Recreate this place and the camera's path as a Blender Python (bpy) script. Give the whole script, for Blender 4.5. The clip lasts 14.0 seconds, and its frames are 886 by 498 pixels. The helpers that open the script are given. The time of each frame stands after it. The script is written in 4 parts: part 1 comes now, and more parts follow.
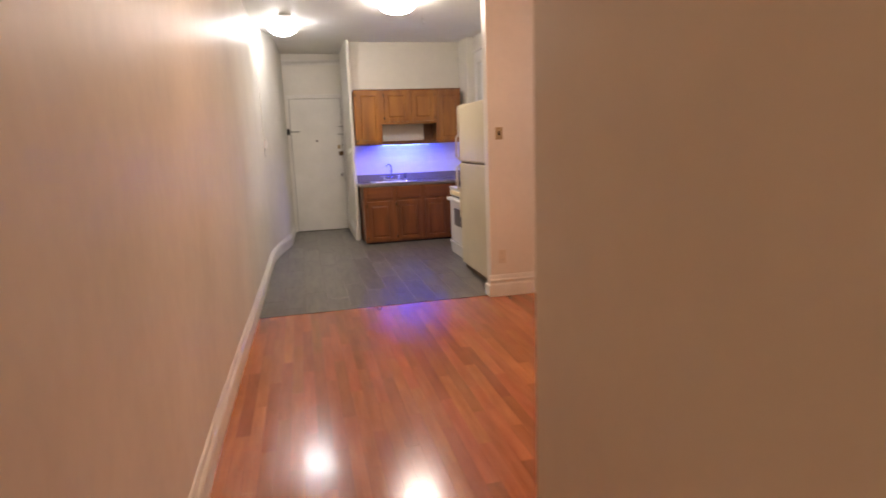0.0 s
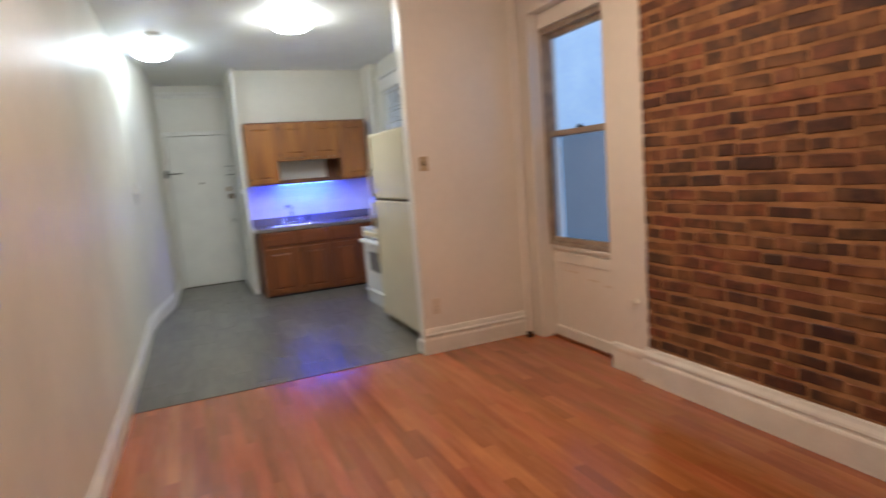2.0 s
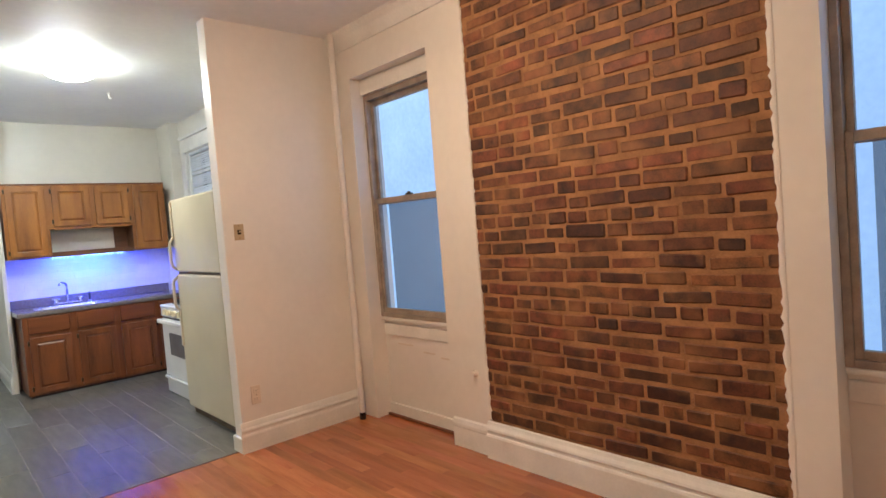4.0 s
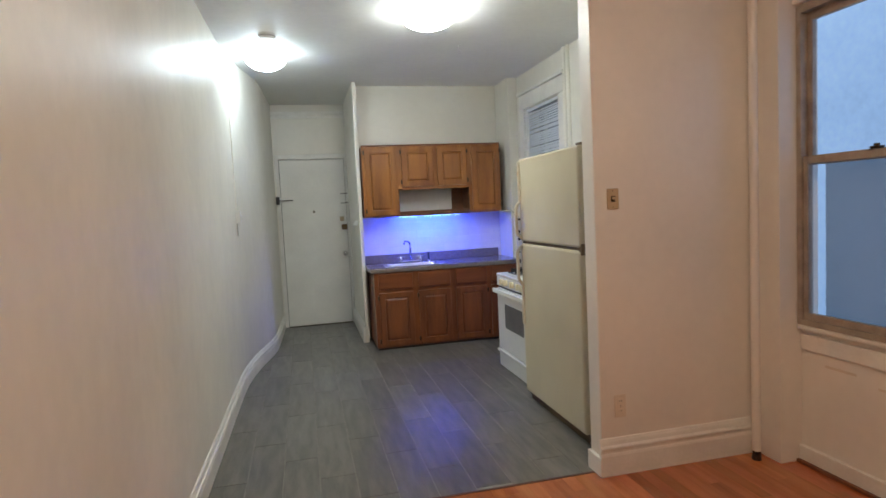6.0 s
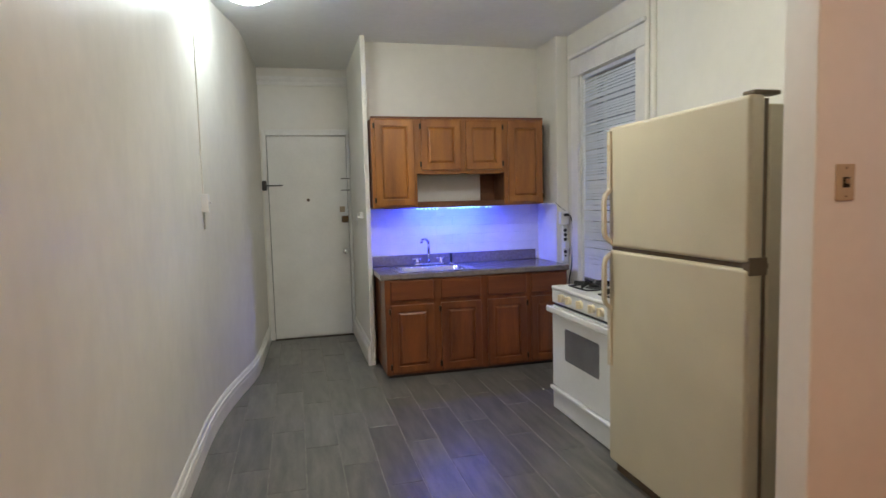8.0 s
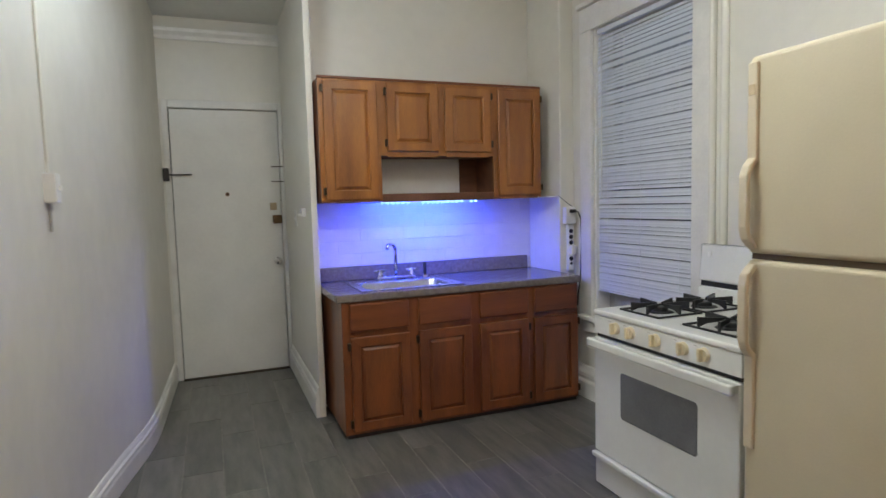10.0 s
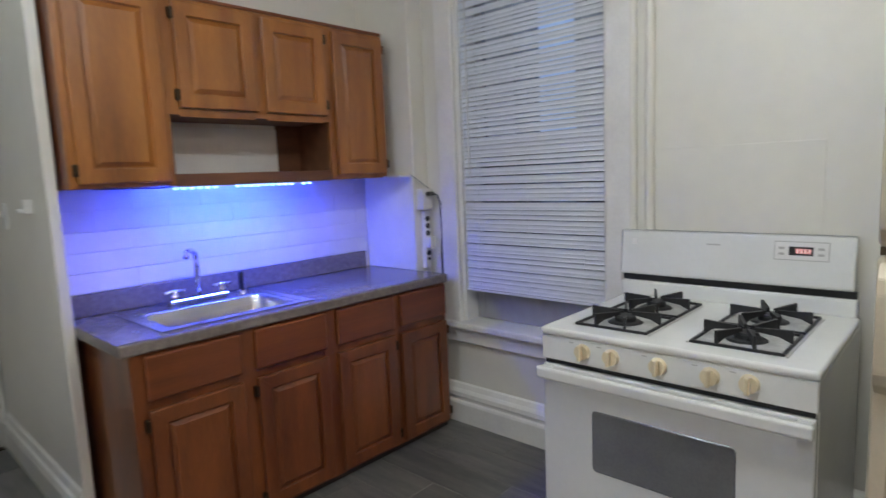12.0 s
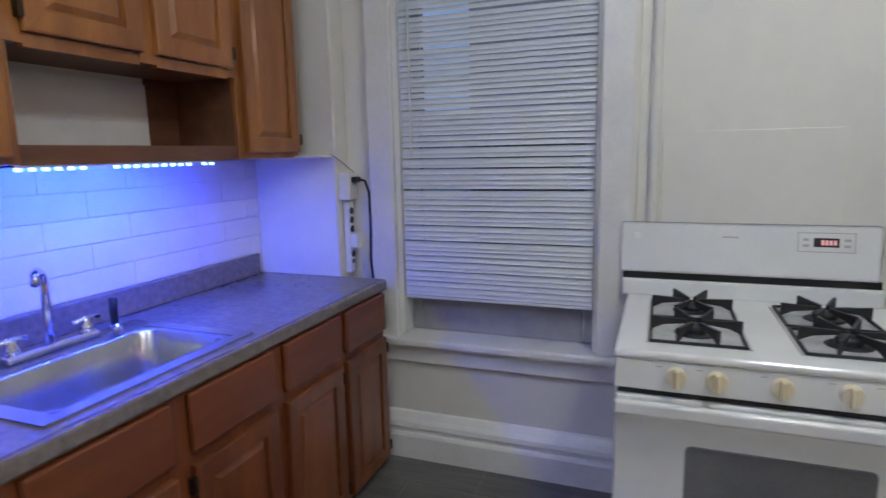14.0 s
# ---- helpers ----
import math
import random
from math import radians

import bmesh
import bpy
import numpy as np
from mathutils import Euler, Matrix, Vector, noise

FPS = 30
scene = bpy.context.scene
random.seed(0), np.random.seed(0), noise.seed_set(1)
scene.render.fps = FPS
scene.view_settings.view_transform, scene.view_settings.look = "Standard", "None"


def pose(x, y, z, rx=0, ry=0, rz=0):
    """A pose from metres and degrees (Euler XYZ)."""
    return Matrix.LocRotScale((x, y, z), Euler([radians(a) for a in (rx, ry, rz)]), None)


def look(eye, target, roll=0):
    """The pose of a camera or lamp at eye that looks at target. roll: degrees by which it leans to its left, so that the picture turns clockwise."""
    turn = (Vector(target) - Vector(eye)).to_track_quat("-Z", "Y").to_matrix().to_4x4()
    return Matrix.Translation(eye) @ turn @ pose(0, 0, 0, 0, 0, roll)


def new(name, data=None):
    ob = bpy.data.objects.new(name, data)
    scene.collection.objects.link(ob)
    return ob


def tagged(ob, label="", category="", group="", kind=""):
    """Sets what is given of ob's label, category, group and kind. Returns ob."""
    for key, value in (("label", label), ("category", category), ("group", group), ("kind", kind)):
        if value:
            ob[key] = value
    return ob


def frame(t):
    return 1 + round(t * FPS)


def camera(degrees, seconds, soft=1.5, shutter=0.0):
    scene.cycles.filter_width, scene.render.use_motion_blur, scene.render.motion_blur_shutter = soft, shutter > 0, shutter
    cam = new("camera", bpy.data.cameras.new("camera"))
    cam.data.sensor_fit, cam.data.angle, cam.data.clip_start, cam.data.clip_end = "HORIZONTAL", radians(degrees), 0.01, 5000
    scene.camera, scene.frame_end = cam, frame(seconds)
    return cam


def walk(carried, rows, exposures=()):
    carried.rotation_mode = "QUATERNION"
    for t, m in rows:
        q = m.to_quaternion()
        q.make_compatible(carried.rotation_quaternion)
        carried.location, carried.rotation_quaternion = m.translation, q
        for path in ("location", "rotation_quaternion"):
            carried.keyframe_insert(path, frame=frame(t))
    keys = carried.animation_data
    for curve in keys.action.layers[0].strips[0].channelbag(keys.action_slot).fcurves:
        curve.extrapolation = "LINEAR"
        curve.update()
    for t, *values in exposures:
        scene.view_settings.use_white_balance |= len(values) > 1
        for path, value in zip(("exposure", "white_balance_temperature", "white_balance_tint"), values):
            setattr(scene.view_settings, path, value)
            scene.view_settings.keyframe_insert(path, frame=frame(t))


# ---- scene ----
cam = camera(74.6, 14.0, shutter=0.4)
PATH = [
    (0, (0.326, 1.641, 1.394), (0.777, 3.554, 1.025), -2.2),
    (0.5, (0.275, 1.896, 1.39), (0.556, 3.849, 1.062), -3.8),
    (1, (0.313, 2.167, 1.349), (0.578, 4.136, 1.117), -5.5),
    (1.5, (0.34, 2.272, 1.429), (0.675, 4.228, 1.182), -6.2),
    (2, (0.364, 2.452, 1.375), (1.15, 4.271, 1.106), -4.5),
    (2.2, (0.331, 2.472, 1.321), (1.342, 4.183, 1.097), -5.1),
    (4.3, (0.43, 2.778, 1.42), (1.768, 4.258, 1.337), -4.6),
    (4.5, (0.429, 2.793, 1.464), (1.589, 4.42, 1.377), -4.8),
    (5, (0.504, 3.14, 1.438), (1.252, 4.99, 1.305), -5.0),
    (5.5, (0.524, 3.452, 1.456), (1.001, 5.389, 1.304), -3.6),
    (6, (0.46, 3.776, 1.431), (0.922, 5.717, 1.287), -2.8),
    (6.5, (0.427, 4.098, 1.405), (0.97, 6.019, 1.299), -2.0),
    (7, (0.499, 4.507, 1.406), (1.024, 6.429, 1.231), -2.2),
    (7.5, (0.484, 4.803, 1.411), (1.006, 6.724, 1.221), -1.7),
    (8, (0.466, 5.109, 1.408), (0.953, 7.042, 1.242), -1.5),
    (8.2, (0.45, 5.224, 1.404), (0.97, 7.149, 1.243), -1.7),
    (10.3, (0.472, 6.622, 1.335), (1.284, 8.444, 1.158), -2.3),
    (10.5, (0.454, 6.753, 1.357), (1.311, 8.547, 1.144), -2.5),
    (11, (0.507, 7.073, 1.348), (1.375, 8.864, 1.156), -2.2),
    (11.5, (0.482, 7.295, 1.338), (1.564, 8.965, 1.139), -1.8),
    (12, (0.46, 7.562, 1.348), (1.916, 8.91, 1.1), -2.4),
    (12.5, (0.541, 7.791, 1.327), (2.201, 8.87, 1.041), -3.3),
    (13, (0.61, 7.987, 1.321), (2.408, 8.817, 1.043), -2.9),
    (13.5, (0.591, 8.208, 1.327), (2.426, 8.944, 1.019), -0.5),
    (14, (0.516, 8.535, 1.363), (2.364, 9.226, 1.036), -1.2),
]
EXPOSURES = [(0.0, 0.12, 7300, 20), (1.0, 0.03, 6700, 11), (1.5, -0.02, 6200, 6), (2.0, 0.1, 5850, 3), (4.5, 0.47, 5950, 2), (5.0, 0.15, 6000, 2), (5.5, -0.15, 5900, 2), (7.0, -0.1, 6100, 4), (8.0, -0.2, 6250, 5), (11.0, -0.2, 5950, 6), (12.0, -0.27, 5850, 8), (13.0, -0.34, 5800, 7), (14.0, -0.46, 5650, 10)]
walk(cam, [(t, look(eye, target, roll)) for t, eye, target, roll in PATH], EXPOSURES)

# ---- light ----
H = 2.79          # ceiling height
world = bpy.data.worlds.new("sky")
scene.world = world
world.use_nodes = True
wn = world.node_tree
sky = wn.nodes.new("ShaderNodeTexSky")
sky.sky_type, sky.sun_disc = "NISHITA", False
sky.sun_elevation, sky.sun_rotation = radians(25), radians(200)
wn.nodes["Background"].inputs["Strength"].default_value = 0.15
wn.links.new(sky.outputs[0], wn.nodes["Background"].inputs["Color"])
sun = new("sun", bpy.data.lights.new("sun", "SUN"))
sun.data.energy, sun.data.angle, sun.data.color = 0.6, radians(20), (1.0, 0.95, 0.88)
sun.matrix_world = look((0, 0, 20), (5, 12, 10.5))

KITCHEN_GLOW, HALL_GLOW, LIVING_GLOW, CORRIDOR_FILL, LED_WATTS = 60.0, 38.0, 72.0, 46.0, 17.0


# ---- materials ----
def mat(name, color, rough=0.5, metal=0.0, var=0.06, scale=6.0, fine=120.0, bump=0.05, depth=0.004, stretch=(1, 1, 1), dark=None, spec=0.5, island=False, coat=0.0):
    """A surface whose colour wanders at two scales, with fine relief."""
    m = bpy.data.materials.new(name)
    m.use_nodes = True
    t = m.node_tree
    b = t.nodes["Principled BSDF"]
    b.inputs["Roughness"].default_value, b.inputs["Metallic"].default_value = rough, metal
    b.inputs["Specular IOR Level"].default_value = spec
    b.inputs["Coat Weight"].default_value = coat
    b.inputs["Coat Roughness"].default_value = 0.12
    co = t.nodes.new("ShaderNodeNewGeometry")
    mp = t.nodes.new("ShaderNodeMapping")
    mp.inputs["Scale"].default_value = stretch
    t.links.new(co.outputs["Position"], mp.inputs["Vector"])
    n1, n2 = t.nodes.new("ShaderNodeTexNoise"), t.nodes.new("ShaderNodeTexNoise")
    n1.inputs["Scale"].default_value, n1.inputs["Detail"].default_value = scale, 5
    n2.inputs["Scale"].default_value, n2.inputs["Detail"].default_value = fine, 3
    for n in (n1, n2):
        t.links.new(mp.outputs[0], n.inputs["Vector"])
    mix = t.nodes.new("ShaderNodeMath")
    mix.operation = "MULTIPLY_ADD"
    mix.inputs[1].default_value = 0.35
    t.links.new(n2.outputs["Fac"], mix.inputs[0])
    t.links.new(n1.outputs["Fac"], mix.inputs[2])
    ramp = t.nodes.new("ShaderNodeMapRange")
    ramp.inputs["From Min"].default_value, ramp.inputs["From Max"].default_value = 0.42, 0.93
    t.links.new(mix.outputs[0], ramp.inputs["Value"])
    cm = t.nodes.new("ShaderNodeMix")
    cm.data_type = "RGBA"
    lo = dark or tuple(max(0.0, c * (1 - 3 * var)) for c in color)
    hi = tuple(min(1.0, c * (1 + 1.5 * var)) for c in color)
    cm.inputs["A"].default_value, cm.inputs["B"].default_value = (*lo, 1), (*hi, 1)
    t.links.new(ramp.outputs[0], cm.inputs["Factor"])
    t.links.new(cm.outputs["Result"], b.inputs["Base Color"])
    if bump:
        bp = t.nodes.new("ShaderNodeBump")
        bp.inputs["Strength"].default_value, bp.inputs["Distance"].default_value = bump, depth
        t.links.new(mix.outputs[0], bp.inputs["Height"])
        t.links.new(bp.outputs[0], b.inputs["Normal"])
    return m


def by_piece(m, spread=0.35, hue=0.01):
    """Lets each piece take its own shade."""
    t = m.node_tree
    b = t.nodes["Principled BSDF"]
    src = b.inputs["Base Color"].links[0].from_socket
    info = t.nodes.new("ShaderNodeObjectInfo")
    mp = t.nodes["Mapping"]
    off = t.nodes.new("ShaderNodeVectorMath")
    off.operation = "MULTIPLY"
    off.inputs[1].default_value = (23.0, 17.0, 11.0)
    t.links.new(info.outputs["Random"], off.inputs[0])
    t.links.new(off.outputs[0], mp.inputs["Location"])
    hsv = t.nodes.new("ShaderNodeHueSaturation")
    r = t.nodes.new("ShaderNodeMapRange")
    r.inputs["To Min"].default_value, r.inputs["To Max"].default_value = 1 - spread, 1 + spread
    t.links.new(info.outputs["Random"], r.inputs["Value"])
    t.links.new(r.outputs[0], hsv.inputs["Value"])
    r2 = t.nodes.new("ShaderNodeMapRange")
    r2.inputs["To Min"].default_value, r2.inputs["To Max"].default_value = 0.5 - hue, 0.5 + hue
    w = t.nodes.new("ShaderNodeMath")
    w.operation = "FRACT"
    k = t.nodes.new("ShaderNodeMath")
    k.operation = "MULTIPLY"
    k.inputs[1].default_value = 7.31
    t.links.new(info.outputs["Random"], k.inputs[0])
    t.links.new(k.outputs[0], w.inputs[0])
    t.links.new(w.outputs[0], r2.inputs["Value"])
    t.links.new(r2.outputs[0], hsv.inputs["Hue"])
    t.links.new(src, hsv.inputs["Color"])
    t.links.new(hsv.outputs[0], b.inputs["Base Color"])
    return m


def glow(name, color, strength):
    m = bpy.data.materials.new(name)
    m.use_nodes = True
    b = m.node_tree.nodes["Principled BSDF"]
    b.inputs["Base Color"].default_value = (0.8, 0.8, 0.8, 1)
    b.inputs["Emission Color"].default_value = (*color, 1)
    b.inputs["Emission Strength"].default_value = strength
    return m


LONGP = mat("wavy_wall_paint", (0.76, 0.73, 0.655), 0.42, var=0.04, scale=1.6, fine=14, bump=0.16, depth=0.012, stretch=(1, 1, 0.75))
PAINT = mat("wall_paint", (0.78, 0.75, 0.67), 0.34, var=0.025, scale=1.3, fine=14, bump=0.22, depth=0.012)
PARTITION = mat("satin_paint", (0.80, 0.76, 0.70), 0.42, var=0.025, scale=1.5, fine=18, bump=0.15, depth=0.008)
CEIL = mat("ceiling_paint", (0.86, 0.86, 0.83), 0.55, var=0.03, scale=1.0, fine=20, bump=0.25, depth=0.01)
TRIM = mat("white_gloss_paint", (0.81, 0.79, 0.74), 0.28, var=0.04, scale=5, fine=60, bump=0.15, depth=0.004)
DOORP = mat("door_paint", (0.80, 0.79, 0.74), 0.32, var=0.03, scale=3, fine=40, bump=0.12, depth=0.004)
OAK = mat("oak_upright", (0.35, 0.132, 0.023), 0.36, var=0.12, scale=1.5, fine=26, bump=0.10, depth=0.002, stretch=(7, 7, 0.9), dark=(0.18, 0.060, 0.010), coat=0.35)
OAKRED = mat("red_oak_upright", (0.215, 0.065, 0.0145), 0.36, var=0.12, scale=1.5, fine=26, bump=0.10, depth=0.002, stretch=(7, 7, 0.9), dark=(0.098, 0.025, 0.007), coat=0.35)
OAKH = mat("oak_level", (0.185, 0.054, 0.014), 0.36, var=0.12, scale=2.2, fine=26, bump=0.10, depth=0.002, stretch=(0.7, 8, 8), dark=(0.12, 0.031, 0.010), coat=0.2)
# oak darkened in its colour for the shade in the niche
OAKIN = mat("shaded_oak_inside", (0.15, 0.060, 0.026), 0.5, var=0.12, scale=3, fine=25, stretch=(1, 6, 6))
# near-black for places in shade: below the base cabinet, round the entrance door
TOE = mat("shade_strip", (0.03, 0.02, 0.016), 0.6, var=0.2)
HINGE = mat("dark_hinge", (0.05, 0.035, 0.02), 0.4, metal=0.8, var=0.1)
COUNTER = mat("speckled_laminate", (0.19, 0.162, 0.148), 0.16, var=0.2, scale=45, fine=320, bump=0.02, dark=(0.145, 0.124, 0.113))
STEEL = mat("brushed_steel", (0.55, 0.55, 0.54), 0.26, metal=1.0, var=0.06, scale=8, fine=200, bump=0.03)
CHROME = mat("chrome", (0.75, 0.75, 0.76), 0.10, metal=1.0, var=0.03, bump=0)
BRASS = mat("aged_brass", (0.20, 0.13, 0.07), 0.38, metal=0.9, var=0.15, scale=30)
BLACK = mat("black_plastic", (0.015, 0.015, 0.016), 0.35, var=0.1)
IRON = mat("cast_iron", (0.022, 0.022, 0.024), 0.55, var=0.15, scale=40, fine=300, bump=0.2, depth=0.001)
ENAMEL = mat("white_enamel", (0.80, 0.80, 0.77), 0.16, var=0.02, scale=4, fine=50, bump=0.02)
WELL = mat("grey_enamel", (0.60, 0.60, 0.585), 0.25, var=0.10, scale=14, fine=90, bump=0.03)
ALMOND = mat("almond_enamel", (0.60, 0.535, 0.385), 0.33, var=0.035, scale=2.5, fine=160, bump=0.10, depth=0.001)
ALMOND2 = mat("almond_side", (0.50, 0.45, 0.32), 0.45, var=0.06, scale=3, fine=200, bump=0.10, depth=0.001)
HANDLE = mat("almond_plastic", (0.63, 0.555, 0.415), 0.35, var=0.04)
GASKET = mat("brown_gasket", (0.14, 0.10, 0.06), 0.6, var=0.1)
KNOB = mat("cream_plastic", (0.78, 0.68, 0.46), 0.35, var=0.04)
OVENGLASS = mat("oven_glass", (0.19, 0.19, 0.195), 0.2, var=0.08, scale=4, bump=0)
PLATE = mat("ivory_plastic", (0.50, 0.385, 0.24), 0.4, var=0.05)
PALEPL = mat("pale_plastic", (0.70, 0.62, 0.52), 0.4, var=0.05)
WHITEPL = mat("white_plastic", (0.80, 0.79, 0.76), 0.4, var=0.03)
GREYPL = mat("grey_plastic", (0.50, 0.49, 0.46), 0.45, var=0.05)
WGROUT = mat("white_grout", (0.80, 0.79, 0.80), 0.6, var=0.06)
SLAT = mat("blind_slat", (0.88, 0.89, 0.92), 0.4, var=0.02, scale=8, bump=0)
ALU = mat("bronze_aluminium", (0.42, 0.36, 0.30), 0.42, metal=0.4, var=0.1, scale=12)
# grey paint, taken darker for the shade the kitchen sash lies in
SASH = mat("shaded_grey_sash", (0.36, 0.355, 0.36), 0.4, var=0.06, scale=10)
MORTAR = mat("mortar", (0.36, 0.178, 0.074), 0.85, var=0.15, scale=9, fine=90, bump=0.7, depth=0.012)
BRICK = by_piece(mat("brick", (0.145, 0.049, 0.018), 0.62, var=0.24, scale=14, fine=120, bump=0.6, depth=0.006), 0.55, 0.012)


def smeared(m, color, scale, lo, hi):
    """Patches of another colour, lying across all pieces."""
    t = m.node_tree
    b = t.nodes["Principled BSDF"]
    src = b.inputs["Base Color"].links[0].from_socket
    g, n = t.nodes.new("ShaderNodeNewGeometry"), t.nodes.new("ShaderNodeTexNoise")
    n.inputs["Scale"].default_value, n.inputs["Detail"].default_value = scale, 6
    r, x = t.nodes.new("ShaderNodeMapRange"), t.nodes.new("ShaderNodeMix")
    r.inputs["From Min"].default_value, r.inputs["From Max"].default_value, r.inputs["To Max"].default_value = lo, hi, 0.85
    x.data_type = "RGBA"
    x.inputs["B"].default_value = (*color, 1)
    t.links.new(g.outputs["Position"], n.inputs["Vector"])
    t.links.new(n.outputs["Fac"], r.inputs["Value"])
    t.links.new(r.outputs[0], x.inputs["Factor"])
    t.links.new(src, x.inputs["A"])
    t.links.new(x.outputs["Result"], b.inputs["Base Color"])


smeared(BRICK, (0.31, 0.140, 0.050), 5.0, 0.50, 0.74)
WOODFL = by_piece(mat("laminate_board", (0.40, 0.135, 0.046), 0.20, var=0.10, scale=2.2, fine=30, bump=0.02, stretch=(10, 1.2, 1), dark=(0.30, 0.088, 0.027), coat=0.3), 0.20, 0.006)
TILEFL = by_piece(mat("grey_plank_tile", (0.138, 0.130, 0.115), 0.30, var=0.18, scale=2.5, fine=30, bump=0.08, depth=0.002, stretch=(8, 1.3, 1), dark=(0.075, 0.073, 0.069)), 0.15, 0.01)
GROUT = mat("grout", (0.25, 0.235, 0.21), 0.75, var=0.12, scale=20)
SUBFL = mat("board_joint", (0.10, 0.03, 0.01), 0.6, var=0.1)
SPLASH = by_piece(mat("white_wall_tile", (0.80, 0.79, 0.80), 0.22, var=0.02, scale=8, fine=60, bump=0.08, depth=0.002), 0.03, 0.0)
SHAFTDARK = mat("dim_pier_stucco", (0.42, 0.43, 0.45), 0.9, var=0.2, scale=1.5, fine=20, bump=0.5, depth=0.03)
SHAFTGLOW = mat("glowing_shaft_stucco", (0.50, 0.51, 0.53), 0.85, var=0.12, scale=1.2, fine=18, bump=0.5, depth=0.03)
# the stucco itself emits blue, in place of daylight falling down the shaft
sb_ = SHAFTGLOW.node_tree.nodes["Principled BSDF"]
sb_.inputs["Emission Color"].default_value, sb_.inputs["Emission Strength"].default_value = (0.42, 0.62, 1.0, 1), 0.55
# thin slats let some daylight through
st_ = SLAT.node_tree
tr_, mx_ = st_.nodes.new("ShaderNodeBsdfTranslucent"), st_.nodes.new("ShaderNodeMixShader")
tr_.inputs["Color"].default_value, mx_.inputs["Fac"].default_value = (0.90, 0.93, 0.97, 1), 0.22
st_.links.new(st_.nodes["Principled BSDF"].outputs[0], mx_.inputs[1])
st_.links.new(tr_.outputs[0], mx_.inputs[2])
st_.links.new(mx_.outputs[0], st_.nodes["Material Output"].inputs["Surface"])
RUST = mat("rusty_iron", (0.06, 0.03, 0.02), 0.6, metal=0.5, var=0.3, scale=50)
DOME = glow("kitchen_diffuser", (1.0, 0.97, 0.88), KITCHEN_GLOW)
DOME_HALL = glow("hall_diffuser", (0.90, 0.97, 1.0), HALL_GLOW)
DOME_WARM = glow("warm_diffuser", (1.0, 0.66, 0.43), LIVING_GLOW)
DOME_CORR = glow("corridor_fill_dome", (1.0, 0.65, 0.45), CORRIDOR_FILL)
LED = glow("blue_diode", (0.12, 0.30, 1.0), 22.0)
CLOCK = glow("red_digits", (1.0, 0.06, 0.03), 0.7)
glass = bpy.data.materials.new("window_glass")
glass.use_nodes = True
gb = glass.node_tree.nodes["Principled BSDF"]
gb.inputs["Transmission Weight"].default_value, gb.inputs["Roughness"].default_value = 1.0, 0.02
gb.inputs["IOR"].default_value, gb.inputs["Base Color"].default_value = 1.06, (0.93, 0.96, 1.0, 1)


SCREEN = mat("insect_screen", (0.10, 0.11, 0.13), 0.6, var=0.1, bump=0)
sn_ = SCREEN.node_tree
tp_, ms_ = sn_.nodes.new("ShaderNodeBsdfTransparent"), sn_.nodes.new("ShaderNodeMixShader")
ms_.inputs["Fac"].default_value = 0.55
sn_.links.new(sn_.nodes["Principled BSDF"].outputs[0], ms_.inputs[1])
sn_.links.new(tp_.outputs[0], ms_.inputs[2])
sn_.links.new(ms_.outputs[0], sn_.nodes["Material Output"].inputs["Surface"])


# ---- mesh helpers ----
ROOT = {}


def thing(name, loc, label, category, group="", kind=""):
    ob = tagged(new(name), label, category, group, kind)
    ob.location = loc
    ROOT[ob] = Vector(loc)
    return ob


def finish(name, bm, material, smooth=False):
    me = bpy.data.meshes.new(name)
    bm.normal_update()
    bm.to_mesh(me)
    bm.free()
    me.materials.append(material)
    if smooth:
        for p in me.polygons:
            p.use_smooth = True
    return me


def part(name, bm, material, parent, label="", smooth=False):
    """One mesh, given in the world's metres, under a thing or a part."""
    root = parent
    while root not in ROOT:
        root = root.parent
    bm.transform(Matrix.Translation(-ROOT[root]))
    ob = new(name, finish(name, bm, material, smooth))
    ob.parent = parent
    return tagged(ob, label)


def solid(name, bm, material, label, category, group="", kind="", smooth=False):
    """A thing that is one mesh."""
    ob = new(name, finish(name, bm, material, smooth))
    return tagged(ob, label, category, group, kind)


def box(bm, x0, x1, y0, y1, z0, z1, bev=0.0, seg=2):
    c = bmesh.ops.create_cube(bm, size=1.0, matrix=Matrix.Translation(((x0 + x1) / 2, (y0 + y1) / 2, (z0 + z1) / 2)) @ Matrix.Diagonal((abs(x1 - x0), abs(y1 - y0), abs(z1 - z0), 1)))
    if bev:
        edges = {e for v in c["verts"] for e in v.link_edges}
        bmesh.ops.bevel(bm, geom=list(edges), offset=bev, segments=seg, profile=0.5, affect="EDGES")
    return bm


def B(*a, **k):
    return box(bmesh.new(), *a, **k)


def cyl(bm, a, b, r, r2=None, seg=16):
    a, b = Vector(a), Vector(b)
    m = Matrix.Translation((a + b) / 2) @ (b - a).to_track_quat("Z", "Y").to_matrix().to_4x4()
    bmesh.ops.create_cone(bm, cap_ends=True, segments=seg, radius1=r, radius2=r if r2 is None else r2, depth=(b - a).length, matrix=m)
    return bm


